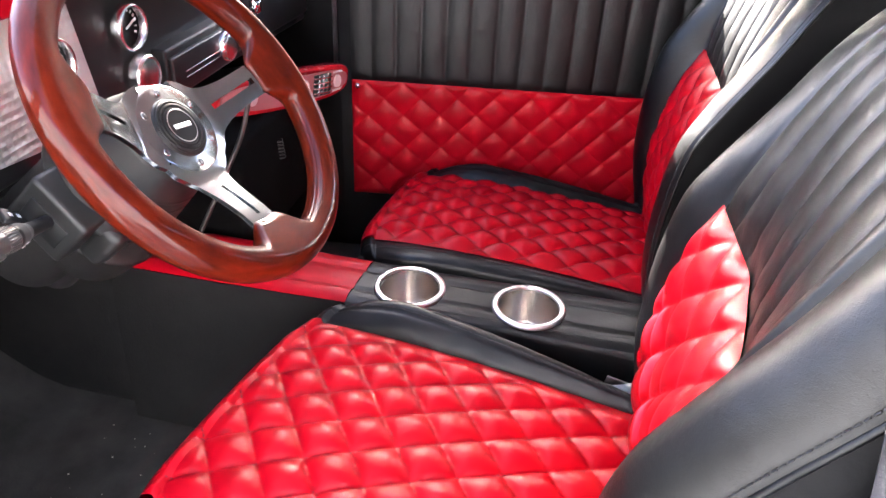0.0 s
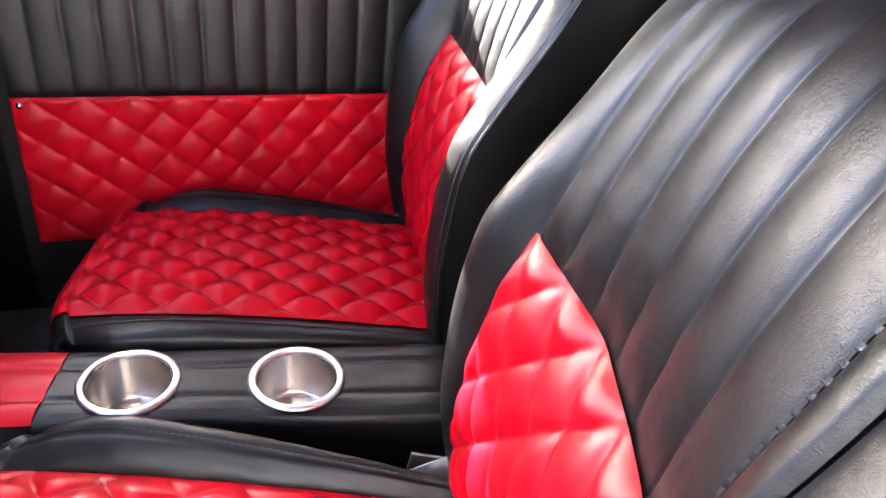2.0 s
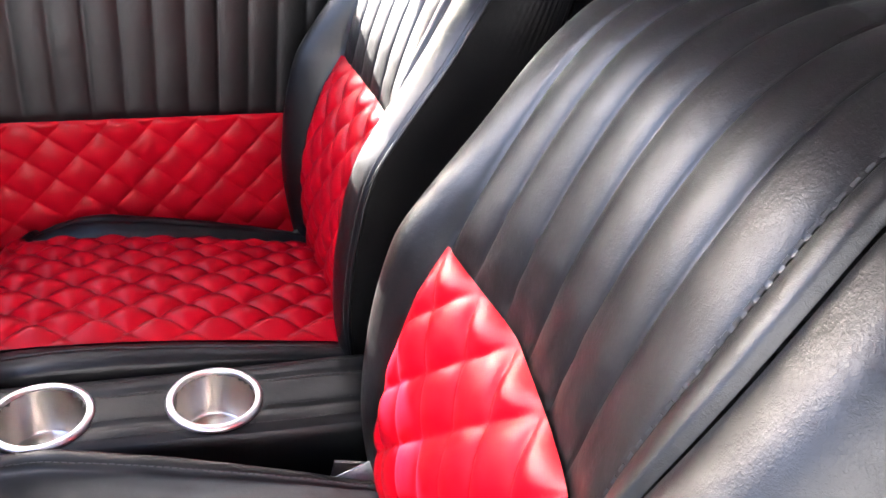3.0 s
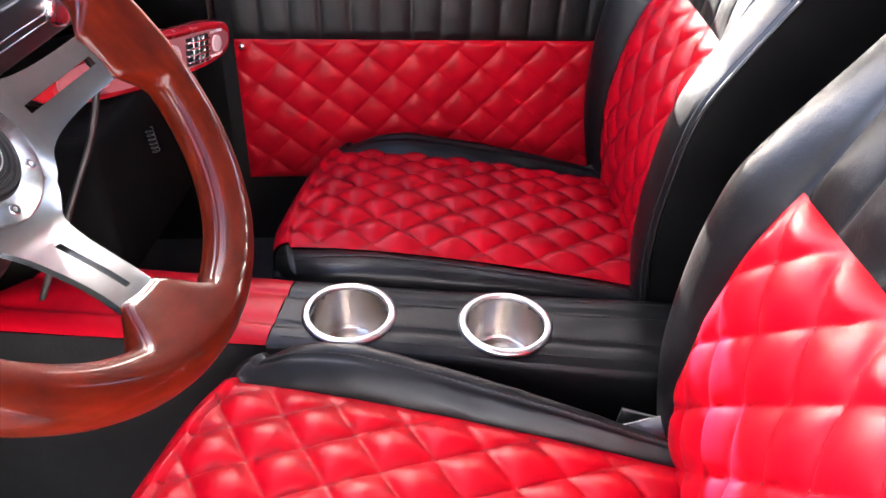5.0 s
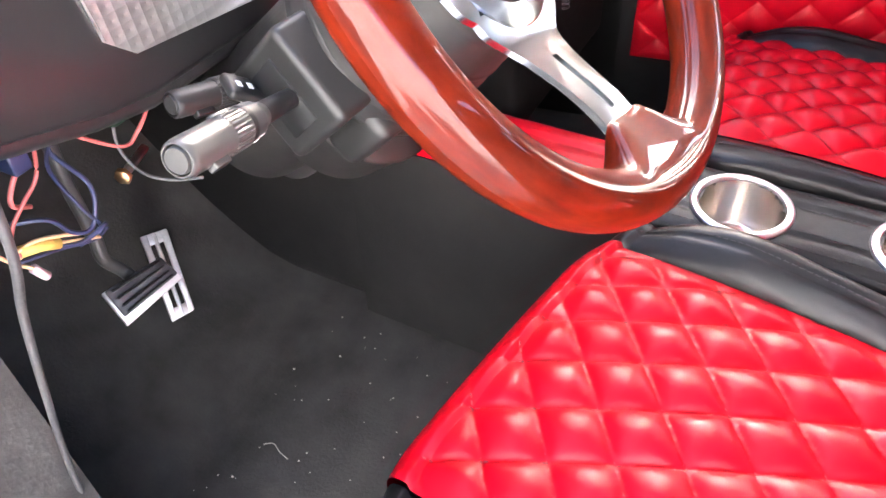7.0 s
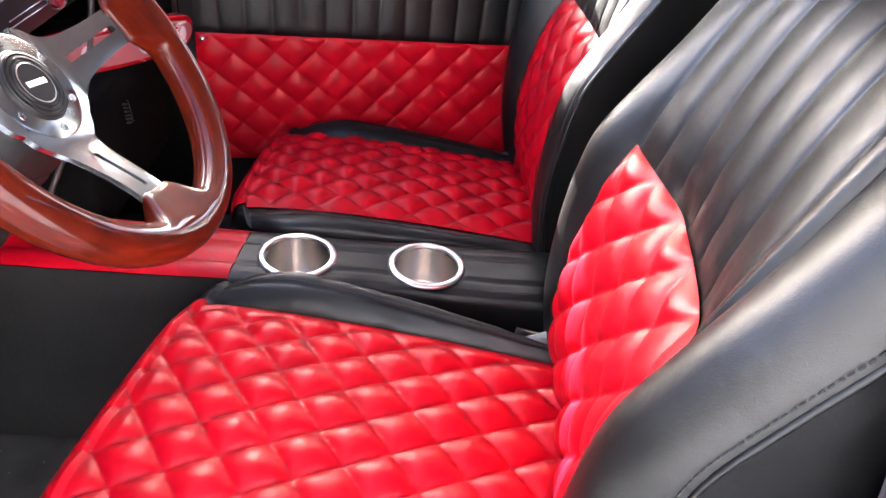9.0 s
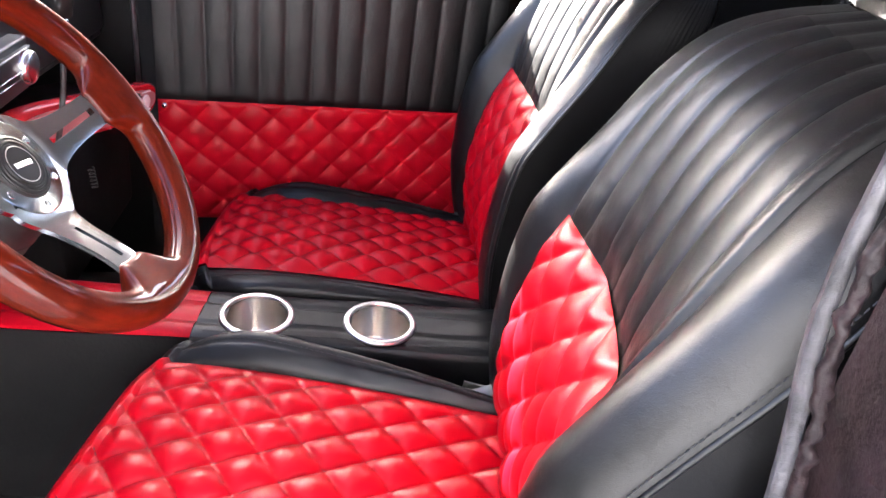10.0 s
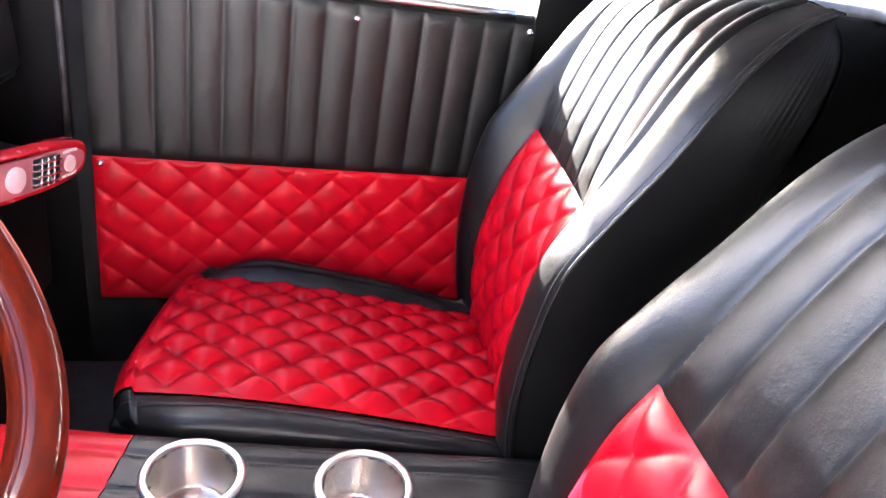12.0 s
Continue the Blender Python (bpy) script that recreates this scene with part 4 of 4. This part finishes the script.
def stalk(p_from, p_to, r0, label, mat):
    st = thing("stalk", label, "stalk", "column stalks")
    a, b = Vector(p_from), Vector(p_to)
    d = (b - a)
    m = Matrix.Translation(a) @ d.to_track_quat("Z", "Y").to_matrix().to_4x4()
    L = d.length
    part("arm", turned([(0.0, 0), (0.0050, 0), (0.0055, L * 0.25), (0.0062, L * 0.45)], 24, m), PLASTIC, st, "slim black arm")
    part("grip", creased(turned([(0.0062, L * 0.42), (0.0066, L * 0.44), (r0 * 0.96, L * 0.485), (r0, L * 0.50), (r0, L * 0.965), (r0 * 0.95, L * 0.99), (r0 * 0.84, L * 1.0), (r0 * 0.78, L * 1.0), (r0 * 0.74, L * 0.975)], 40, m), 40), mat, st, "satin grip")
    part("cap", creased(turned([(r0 * 0.72, L * 0.95), (r0 * 0.70, L * 0.995), (r0 * 0.62, L * 1.006), (0, L * 1.008)], 40, m)), mat, st, "round push button in the end")
    q = [2 * math.pi * i / 112 for i in range(112)]
    part("ring", creased(sheet(q, [0.60, 0.605, 0.715, 0.72], lambda w, v: m @ Vector(((r0 * (1.0 if v in (0.60, 0.72) else 1.05) + 0.0005 * (math.sin(28 * w) > 0)) * math.cos(w), (r0 * (1.0 if v in (0.60, 0.72) else 1.05) + 0.0005 * (math.sin(28 * w) > 0)) * math.sin(w), L * v)), close_u=True)), mat, st, "ribbed turning ring")
    part("band", turned([(r0 * 0.98, L * 0.555), (r0 * 1.04, L * 0.56), (r0 * 1.04, L * 0.585), (r0 * 0.98, L * 0.59)], 40, m), PLASTIC, st)
    side = Vector((0.62, 0.25, -0.74))
    side = (side - d * side.dot(d) / d.length_squared).normalized()
    sm = Matrix((d.normalized().cross(side), d.normalized(), side)).transposed().to_4x4()
    sl = part("slider", box(-0.0028, 0.0028, -0.0055, 0.0055, -0.003, 0.0026, 0.0008), mat, st, "small sliding switch")
    sl.matrix_local = Matrix.Translation(a + d * 0.83 + side * r0) @ sm
    for e in (-1, 1):
        mk = part("mark", box(-0.0012, 0.0012, -0.0014, 0.0014, -0.0002, 0.0002, 0.0001, 1), WHITE, st, "faint printed mark")
        mk.matrix_local = Matrix.Translation(a + d * 0.53 + side * r0) @ sm @ pose(0.0024 * e, 0, 0.0001)
    return st


stalk((-0.424, 0.478, 0.505), (-0.407, 0.373, 0.534), 0.0090, "grey multi-function column stalk with a ribbed ring", GREY_PLASTIC)
stalk((-0.46, 0.52, 0.487), (-0.473, 0.430, 0.510), 0.0075, "short black column stalk with a printed lens mark", PLASTIC)

paddle = thing("stalk", "short black paddle switch with printed lens marks", "stalk", "column stalks", pose(-0.448, 0.463, 0.506, 20, 35, 70))
part("blade", box(-0.017, 0.012, -0.0085, 0.0085, -0.003, 0.003, 0.0024), PLASTIC, paddle)
for dx in (-0.010, -0.003):
    part("mark", box(dx - 0.0017, dx + 0.0017, -0.0022, 0.0022, 0.0030, 0.0033, 0.0001, 1), WHITE, paddle, "small printed mark")

# ---- dashboard ----
dash = thing("dashboard", "black painted dashboard under a red cowl with an engine-turned gauge panel", "dashboard")
DXF = -0.510


def dash_x(z):
    return DXF - 0.10 * (z - 0.52)


part("face", sheet(span(0.30, 1.22, 30), [0.485, 0.49, 0.50, 0.56, 0.63, 0.645, 0.655], lambda y, z: Vector((dash_x(z) + (0.02 if z > 0.64 else 0) * (z - 0.64) / 0.015 - 0.02 * max(0, (0.495 - z) / 0.01), y, z - 0.045 * max(0, (y - 0.55)) * (0.66 - z) * 4 + 0.33 * max(0, 0.44 - y) * max(0, (0.56 - z) / 0.075)))), PAINT, dash, "glossy black painted metal face")
part("lower_lip", tube([(DXF - 0.012, y, 0.490 - 0.03 * max(0, y - 0.55) + 0.31 * max(0, 0.44 - y)) for y in span(0.30, 1.22, 24)], 0.008, 10), PAINT, dash)
part("red_cover", box(DXF - 0.03, DXF + 0.02, 0.30, 1.22, 0.634, 0.672, 0.010), RED, dash, "red vinyl covered top edge")
panel_out = [(0.447, 0.523), (0.432, 0.536), (0.425, 0.63), (0.655, 0.625), (0.665, 0.50)]
bm = bmesh.new()
vs0 = [bm.verts.new((dash_x(z) + 0.003, y, z)) for y, z in panel_out]
vs1 = [bm.verts.new((dash_x(z) + 0.0005, y, z)) for y, z in panel_out]
bm.faces.new(vs0)
for i in range(len(vs0)):
    j = (i + 1) % len(vs0)
    bm.faces.new((vs0[i], vs1[i], vs1[j], vs0[j]))
part("gauge_panel", bm_mesh(bm, False), TURNED, dash, "engine-turned aluminium gauge panel")


def gauge(y, z, r, parent, needle):
    g = part("gauge", turned([(0, 0.002), (r * 0.88, 0.002), (r * 0.9, 0.004)], 48), DIAL, parent, "black dial")
    g.matrix_local = Matrix.Translation((dash_x(z) + 0.003, y, z)) @ Matrix.Rotation(radians(90), 4, "Y") @ Matrix.Rotation(radians(90), 4, "Z")
    b = part("bezel", turned([(r * 0.88, 0.004), (r * 0.9, 0.009), (r * 0.97, 0.012), (r * 1.04, 0.009), (r * 1.06, 0.0)], 48), SATIN, g, "chrome bezel")
    lens = part("lens", turned([(0, 0.0085), (r * 0.6, 0.0082), (r * 0.89, 0.0075)], 48), GLASS, g, "clear lens")
    lens.visible_shadow = False
    nd = part("needle", box(-0.0012, 0.0012, -r * 0.15, r * 0.72, 0.0035, 0.0045, 0.0003, 1), WHITE, g, "white needle")
    nd.matrix_local = Matrix.Rotation(radians(needle), 4, "Z")
    ticks = bmesh.new()
    for k in range(13):
        a = radians(-120 + 20 * k)
        bmesh.ops.create_cube(ticks, size=1, matrix=Matrix.Rotation(a, 4, "Z") @ Matrix.LocRotScale((0, r * 0.74, 0.0026), None, (0.0012 if k % 3 else 0.0022, r * 0.14, 0.0006)))
    part("ticks", bm_mesh(ticks, False), WHITE, g)
    return g


gauge(0.495, 0.590, 0.042, dash, 150)
gauge(0.608, 0.577, 0.026, dash, 30)
gauge(0.733, 0.580, 0.0235, dash, -70)


def round_vent(y, z, r):
    v = part("air_vent", creased(turned([(0, 0.0135), (r * 0.6, 0.013), (r * 0.84, 0.0115), (r * 0.88, 0.009), (r * 0.92, 0.009), (r * 0.95, 0.012), (r * 1.02, 0.010), (r * 1.05, 0.0)], 48)), SATIN, dash, "round chrome ball vent")
    v.matrix_local = Matrix.Translation((dash_x(z) + 0.002, y, z)) @ Matrix.Rotation(radians(90), 4, "Y")
    return v


round_vent(0.739, 0.526, 0.0225)
radio = thing("car_radio", "black slot radio hanging below the dashboard with chrome end knobs", "radio")
part("body", box(-0.58, -0.495, 0.77, 0.925, 0.485, 0.545, 0.004), PLASTIC, radio)
part("fascia", box(-0.497, -0.490, 0.775, 0.920, 0.49, 0.535, 0.002), PAINT, radio)
for z in (0.512, 0.505):
    part("trim_line", box(-0.4905, -0.4893, 0.80, 0.915, z, z + 0.0015, 0.0003, 1), ALU, radio)
part("knob", turned([(0, 0.012), (0.015, 0.0117), (0.0185, 0.010), (0.020, 0.004), (0.020, -0.004)], 40, Matrix.Translation((-0.492, 0.900, 0.515)) @ Matrix.Rotation(radians(90), 4, "Y")), SATIN, radio, "chrome knob")

# ---- air conditioner under the dashboard ----
AM = pose(-0.455, 1.03, 0.414, -10, 0, -14)
ac = thing("air_conditioner", "red under-dash air conditioner with chrome louvres and knobs", "air conditioner", m=AM)
bm = bmesh.new()
outl = []
for k in range(40):
    a = 2 * math.pi * k / 40
    y = math.copysign(abs(math.cos(a)) ** 0.5, math.cos(a)) * 0.17
    z = math.copysign(abs(math.sin(a)) ** 0.6, math.sin(a)) * 0.027
    outl.append((y, z))
rings = []
for x, k in ((-0.016, 1.0), (-0.004, 1.0), (0.0, 0.985), (0.003, 0.95), (0.0035, 0.90)):
    rings.append([bm.verts.new((x - 0.05 * (y / 0.17) ** 2 * 0.3, y * (k if k > 0.97 else k), z * (1 if k > 0.99 else k - 0.03))) for y, z in outl])
for r0, r1 in zip(rings[:-1], rings[1:]):
    for i in range(40):
        j = (i + 1) % 40
        bm.faces.new((r0[i], r0[j], r1[j], r1[i]))
bm.faces.new(rings[-1])
part("case", bm_mesh(bm), RED_PAINT, ac, "glossy red case")
part("rear_case", box(-0.15, -0.013, -0.15, 0.13, -0.028, 0.004, 0.008), PLASTIC, ac, "black rear case")


def ac_x(y):
    return 0.0035 - 0.015 * (y / 0.17) ** 2


plate_out = [(0.152 * math.copysign(abs(math.cos(2 * math.pi * k / 48)) ** 0.55, math.cos(2 * math.pi * k / 48)), 0.0195 * math.copysign(abs(math.sin(2 * math.pi * k / 48)) ** 0.8, math.sin(2 * math.pi * k / 48))) for k in range(48)]
bm = bmesh.new()
face_ring = [bm.verts.new((ac_x(y) + 0.0012, y, z)) for y, z in plate_out]
back_ring = [bm.verts.new((ac_x(y) - 0.002, y, z)) for y, z in plate_out]
for i in range(48):
    j = (i + 1) % 48
    bm.faces.new((back_ring[i], back_ring[j], face_ring[j], face_ring[i]))
for i in range(23):
    bm.faces.new((face_ring[i], face_ring[i + 1], face_ring[46 - i], face_ring[47 - i]))
part("face_plate", creased(bm_mesh(bm)), AC_PLATE, ac, "dull pinkish face plate")
ac_turn = Matrix.Rotation(radians(88), 4, "Y")
for yc in (0.064,):
    part("grille_back", box(ac_x(yc) - 0.002, ac_x(yc) + 0.0036, yc - 0.023, yc + 0.023, -0.0165, 0.0165, 0.001), DIAL, ac)
    for k in range(4):
        z = -0.0115 + 0.0077 * k
        part("louvre", box(ac_x(yc) - 0.001, ac_x(yc) + 0.0066, yc - 0.023, yc + 0.023, z - 0.0012, z + 0.0012, 0.0008), SATIN, ac)
    for d in (-0.011, 0.0, 0.011):
        part("louvre", box(ac_x(yc) - 0.001, ac_x(yc) + 0.0058, yc + d - 0.0008, yc + d + 0.0008, -0.016, 0.016, 0.0005), SATIN, ac)
for yc, r in ((0.112, 0.0100), (0.012, 0.0140), (-0.10, 0.0105)):
    part("knob", creased(turned([(0, 0.004), (r * 0.9, 0.0038), (r, 0.003), (r, -0.001)], 32, Matrix.Translation((ac_x(yc) + 0.001, yc, 0)) @ ac_turn)), AC_KNOB, ac, "flat pale round knob")
for k in range(22):
    y = 0.100 + 0.0016 * (k % 11) * 1.9
    zz = (0.0145 if k < 11 else -0.0145) * (1 - max(0, (y - 0.12) / 0.04) ** 2)
    part("tick", box(ac_x(y) + 0.0010, ac_x(y) + 0.0017, y - 0.0004, y + 0.0004, zz - 0.0016, zz + 0.0016, 0), WHITE, ac)
# box coloured near black in place of the shade below the dashboard
dark_box = thing("under_dash_dark", "black box standing for under-dash shade, with a chrome coil badge", "evaporator")
part("case", box(-0.66, -0.462, 0.85, 1.15, 0.22, 0.40, 0.012), SHADE_BLACK, dark_box)
part("coil", tube([Vector((-0.452 + 0.004 * math.sin(a), 0.955 + 0.0045 * math.cos(a) + 0.0002 * a, 0.365 - 0.0009 * a)) for a in span(0, 12 * math.pi, 150)], 0.0003, 6), GREY_PLASTIC, dark_box, "small chrome coil")

# ---- shifter ----
shifter = thing("gear_lever", "thin chrome gear lever rising through slit red vinyl", "gear lever")
part("rod", tube(spline([(-0.512, 0.775, 0.258), (-0.500, 0.779, 0.285), (-0.462, 0.805, 0.375), (-0.445, 0.835, 0.43), (-0.440, 0.87, 0.50), (-0.442, 0.895, 0.57)], 8), 0.0032, 10), WORN_STEEL, shifter)
part("ferrule", turned([(0.0048, 0), (0.0075, 0.002), (0.0075, 0.016), (0.005, 0.018)], 20, Matrix.Translation((-0.442, 0.895, 0.562))), CHROME, shifter)
part("knob", turned([(0.006, 0.0), (0.012, 0.004), (0.015, 0.02), (0.015, 0.045), (0.010, 0.055), (0, 0.057)], 24, Matrix.Translation((-0.442, 0.896, 0.576))), PLASTIC, shifter, "black knob")

# ---- pedals ----
def pedal(corners, label):
    """A pad between four corners with raised or open bars along its length."""
    p = thing("pedal", label, "pedal", "pedals")
    a, b, c, d = [Vector(q) for q in corners]
    n = (d - a).cross(b - a).normalized()

    def at(u, v, h):
        return a + (b - a) * u + (d - a) * v + (a - b + c - d) * u * v + n * h

    def slab(u0, u1, v0, v1, h0, h1):
        bm = bmesh.new()
        vs = [bm.verts.new(at(u, v, h)) for h in (h0, h1) for u, v in ((u0, v0), (u1, v0), (u1, v1), (u0, v1))]
        for f in ((0, 1, 2, 3), (4, 5, 6, 7), (0, 1, 5, 4), (1, 2, 6, 5), (2, 3, 7, 6), (3, 0, 4, 7)):
            bm.faces.new([vs[i] for i in f])
        bmesh.ops.bevel(bm, geom=bm.edges[:], offset=0.0015, segments=2, profile=0.5, affect="EDGES")
        return bm_mesh(bm)

    return p, slab, at


acc, slab, at = pedal([(-0.806, 0.588, 0.157), (-0.792, 0.615, 0.154), (-0.734, 0.571, 0.087), (-0.744, 0.545, 0.087)], "slotted bare aluminium accelerator pedal")
for u0, u1 in ((0, 0.25), (0.42, 0.58), (0.75, 1)):
    part("bar", slab(u0, u1, 0, 1, -0.002, 0.004), PEDAL_METAL, acc)
for v0, v1 in ((0, 0.13), (0.45, 0.58), (0.87, 1)):
    part("cross_bar", slab(0, 1, v0, v1, -0.0025, 0.0035), PEDAL_METAL, acc)
brk, slab, at = pedal([(-0.686, 0.4585, 0.244), (-0.6715, 0.518, 0.244), (-0.651, 0.518, 0.226), (-0.659, 0.453, 0.220)], "worn brake pedal with ribbed black rubber on bare metal")
part("plate", slab(0, 1, 0, 1, -0.006, 0.0), PEDAL_METAL, brk, "bare metal plate")
part("rubber_pad", slab(0.04, 0.97, 0.02, 0.80, 0.0, 0.006), RUBBER, brk, "worn black rubber")
for v in (0.08, 0.30, 0.52, 0.70):
    part("rib", slab(0.1, 0.9, v, v + 0.08, 0.005, 0.010), PLASTIC, brk)
part("arm", tube(spline([(-0.674, 0.489, 0.236), (-0.690, 0.489, 0.243), (-0.694, 0.479, 0.266), (-0.696, 0.481, 0.285), (-0.70, 0.483, 0.306), (-0.70, 0.482, 0.355), (-0.70, 0.484, 0.40), (-0.70, 0.485, 0.55)], 8), 0.0062, 10), GREY_PLASTIC, brk, "bent steel pedal arm")

# ---- loose wiring under the dashboard ----
def wire(name_label, pts, mat, r=0.0016):
    w = new("wire", tube(spline(pts, 8), r, 7))
    w.data.materials.append(mat)
    return tagged(w, name_label, "wire", "loose wires")


wire("red wire hanging below the dashboard", [(-0.55, 0.405, 0.50), (-0.56, 0.397, 0.482), (-0.56, 0.380, 0.466), (-0.56, 0.374, 0.455), (-0.565, 0.385, 0.444)], PINK)
wire("pink wire looping below the dashboard", [(-0.54, 0.41, 0.485), (-0.56, 0.419, 0.4756), (-0.56, 0.4515, 0.4448), (-0.56, 0.466, 0.447), (-0.55, 0.473, 0.4656), (-0.54, 0.478, 0.49)], PINK, 0.0014)
wire("blue wire looping below the dashboard", [(-0.54, 0.405, 0.49), (-0.56, 0.407, 0.470), (-0.56, 0.421, 0.435), (-0.56, 0.4115, 0.41), (-0.56, 0.398, 0.415), (-0.56, 0.388, 0.433), (-0.57, 0.37, 0.44)], BLUE)
wire("blue wire hanging beside the taped wires", [(-0.54, 0.40, 0.49), (-0.56, 0.402, 0.46), (-0.56, 0.410, 0.425), (-0.56, 0.416, 0.405), (-0.565, 0.40, 0.40)], BLUE, 0.0013)
wire("tan wire coming out of yellow tape", [(-0.56, 0.360, 0.428), (-0.559, 0.374, 0.428), (-0.56, 0.392, 0.418), (-0.56, 0.4125, 0.404)], TAN, 0.0013)
wire("tan wire coming out of yellow tape", [(-0.56, 0.360, 0.424), (-0.561, 0.376, 0.422), (-0.56, 0.394, 0.411), (-0.56, 0.4125, 0.400)], TAN, 0.0013)
wire("thin black wire hanging below the stalks", [(-0.54, 0.455, 0.49), (-0.56, 0.455, 0.468), (-0.56, 0.449, 0.446), (-0.56, 0.458, 0.42), (-0.555, 0.4726, 0.405), (-0.53, 0.48, 0.41)], GREY_WIRE, 0.0012)
wire("red wire hanging beside the door post", [(-0.55, 0.397, 0.49), (-0.56, 0.394, 0.462), (-0.56, 0.380, 0.452), (-0.56, 0.369, 0.444), (-0.56, 0.363, 0.434), (-0.56, 0.364, 0.424)], PINK, 0.0013)
wire("pale wire leading into a crimped connector", [(-0.56, 0.352, 0.436), (-0.56, 0.358, 0.424), (-0.56, 0.366, 0.413), (-0.56, 0.370, 0.404)], TAN, 0.0012)
wire("blue wire crossing towards the taped wires", [(-0.56, 0.362, 0.421), (-0.56, 0.385, 0.412), (-0.56, 0.408, 0.401), (-0.56, 0.420, 0.402)], BLUE, 0.0012)
wire("blue wire end sticking out of the taped wires", [(-0.56, 0.384, 0.4145), (-0.557, 0.400, 0.4075), (-0.556, 0.418, 0.4085)], BLUE, 0.0016)
wire("green wire along the dashboard edge", [(-0.53, 0.43, 0.482), (-0.545, 0.445, 0.470), (-0.55, 0.462, 0.468), (-0.54, 0.475, 0.480)], GREEN, 0.0013)
crimp = new("wire_connector", tube([(-0.56, 0.3665, 0.4125), (-0.56, 0.3685, 0.4075), (-0.56, 0.3715, 0.4015)], 0.0030, 10))
crimp.data.materials.append(AC_KNOB)
tagged(crimp, "pale crimped wire connector hanging under the dashboard", "connector")
tape = new("wire_tape", tube([(-0.56, 0.365, 0.427), (-0.56, 0.376, 0.4225), (-0.56, 0.387, 0.4155)], 0.0036, 10))
tape.data.materials.append(YELLOW)
tagged(tape, "strip of yellow tape round two wires", "tape")
plug = new("wire_connector", box(-0.568, -0.552, 0.380, 0.392, 0.472, 0.488, 0.0015))
plug.data.materials.append(BLUE)
tagged(plug, "blue plastic wire connector under the dashboard", "connector")
bolt = thing("hex_bolt", "brass coloured hex bolt hanging under the dashboard", "bolt", m=pose(-0.56, 0.4455, 0.4265, 90, 0, 20))
part("head", turned([(0, 0.004), (0.005, 0.004), (0.0058, 0.003), (0.0058, 0)], 6), BRASS, bolt)
part("shank", turned([(0.003, 0), (0.003, -0.03)], 12), STEEL, bolt)

# ---- lint and crumbs on the floor ----
rng = random.Random(5)
V, F = [], []
for _ in range(70):
    x, y = rng.uniform(-0.64, -0.36), rng.uniform(0.34, 0.70)
    r, h = rng.uniform(0.0006, 0.0016), rng.uniform(0.0006, 0.0014)
    k = len(V)
    a0 = rng.uniform(0, 6.28)
    V += [(x + r * rng.uniform(0.6, 1.6) * math.cos(a0 + i * 1.57), y + r * math.sin(a0 + i * 1.57), 0.0008) for i in range(4)] + [(x, y, h + 0.0008)]
    F += [(k, k + 1, k + 4), (k + 1, k + 2, k + 4), (k + 2, k + 3, k + 4), (k + 3, k, k + 4)]
lint = new("lint", mesh_of(V, F, False))
lint.data.materials.append(TAN_LINT)
tagged(lint, "pale lint and crumbs scattered on the floor mat", "lint", kind="stuff")
for pts in ([(-0.60, 0.50, 0.003), (-0.59, 0.505, 0.004), (-0.578, 0.50, 0.003), (-0.565, 0.497, 0.003)], [(-0.52, 0.44, 0.002), (-0.512, 0.447, 0.003), (-0.505, 0.450, 0.002)]):
    hair = new("thread_scrap", tube(spline(pts, 6), 0.0006, 6))
    hair.data.materials.append(TAN_LINT)
    tagged(hair, "pale scrap of thread on the floor mat", "thread")



# ---- true size: the plan above is drawn in units of SIZE metres ----
for me in bpy.data.meshes:
    me.transform(Matrix.Scale(SIZE, 4))
for ob in bpy.data.objects:
    if ob.type not in {"CAMERA", "LIGHT"}:
        ob.location *= SIZE
        for md in ob.modifiers:
            md.thickness *= SIZE
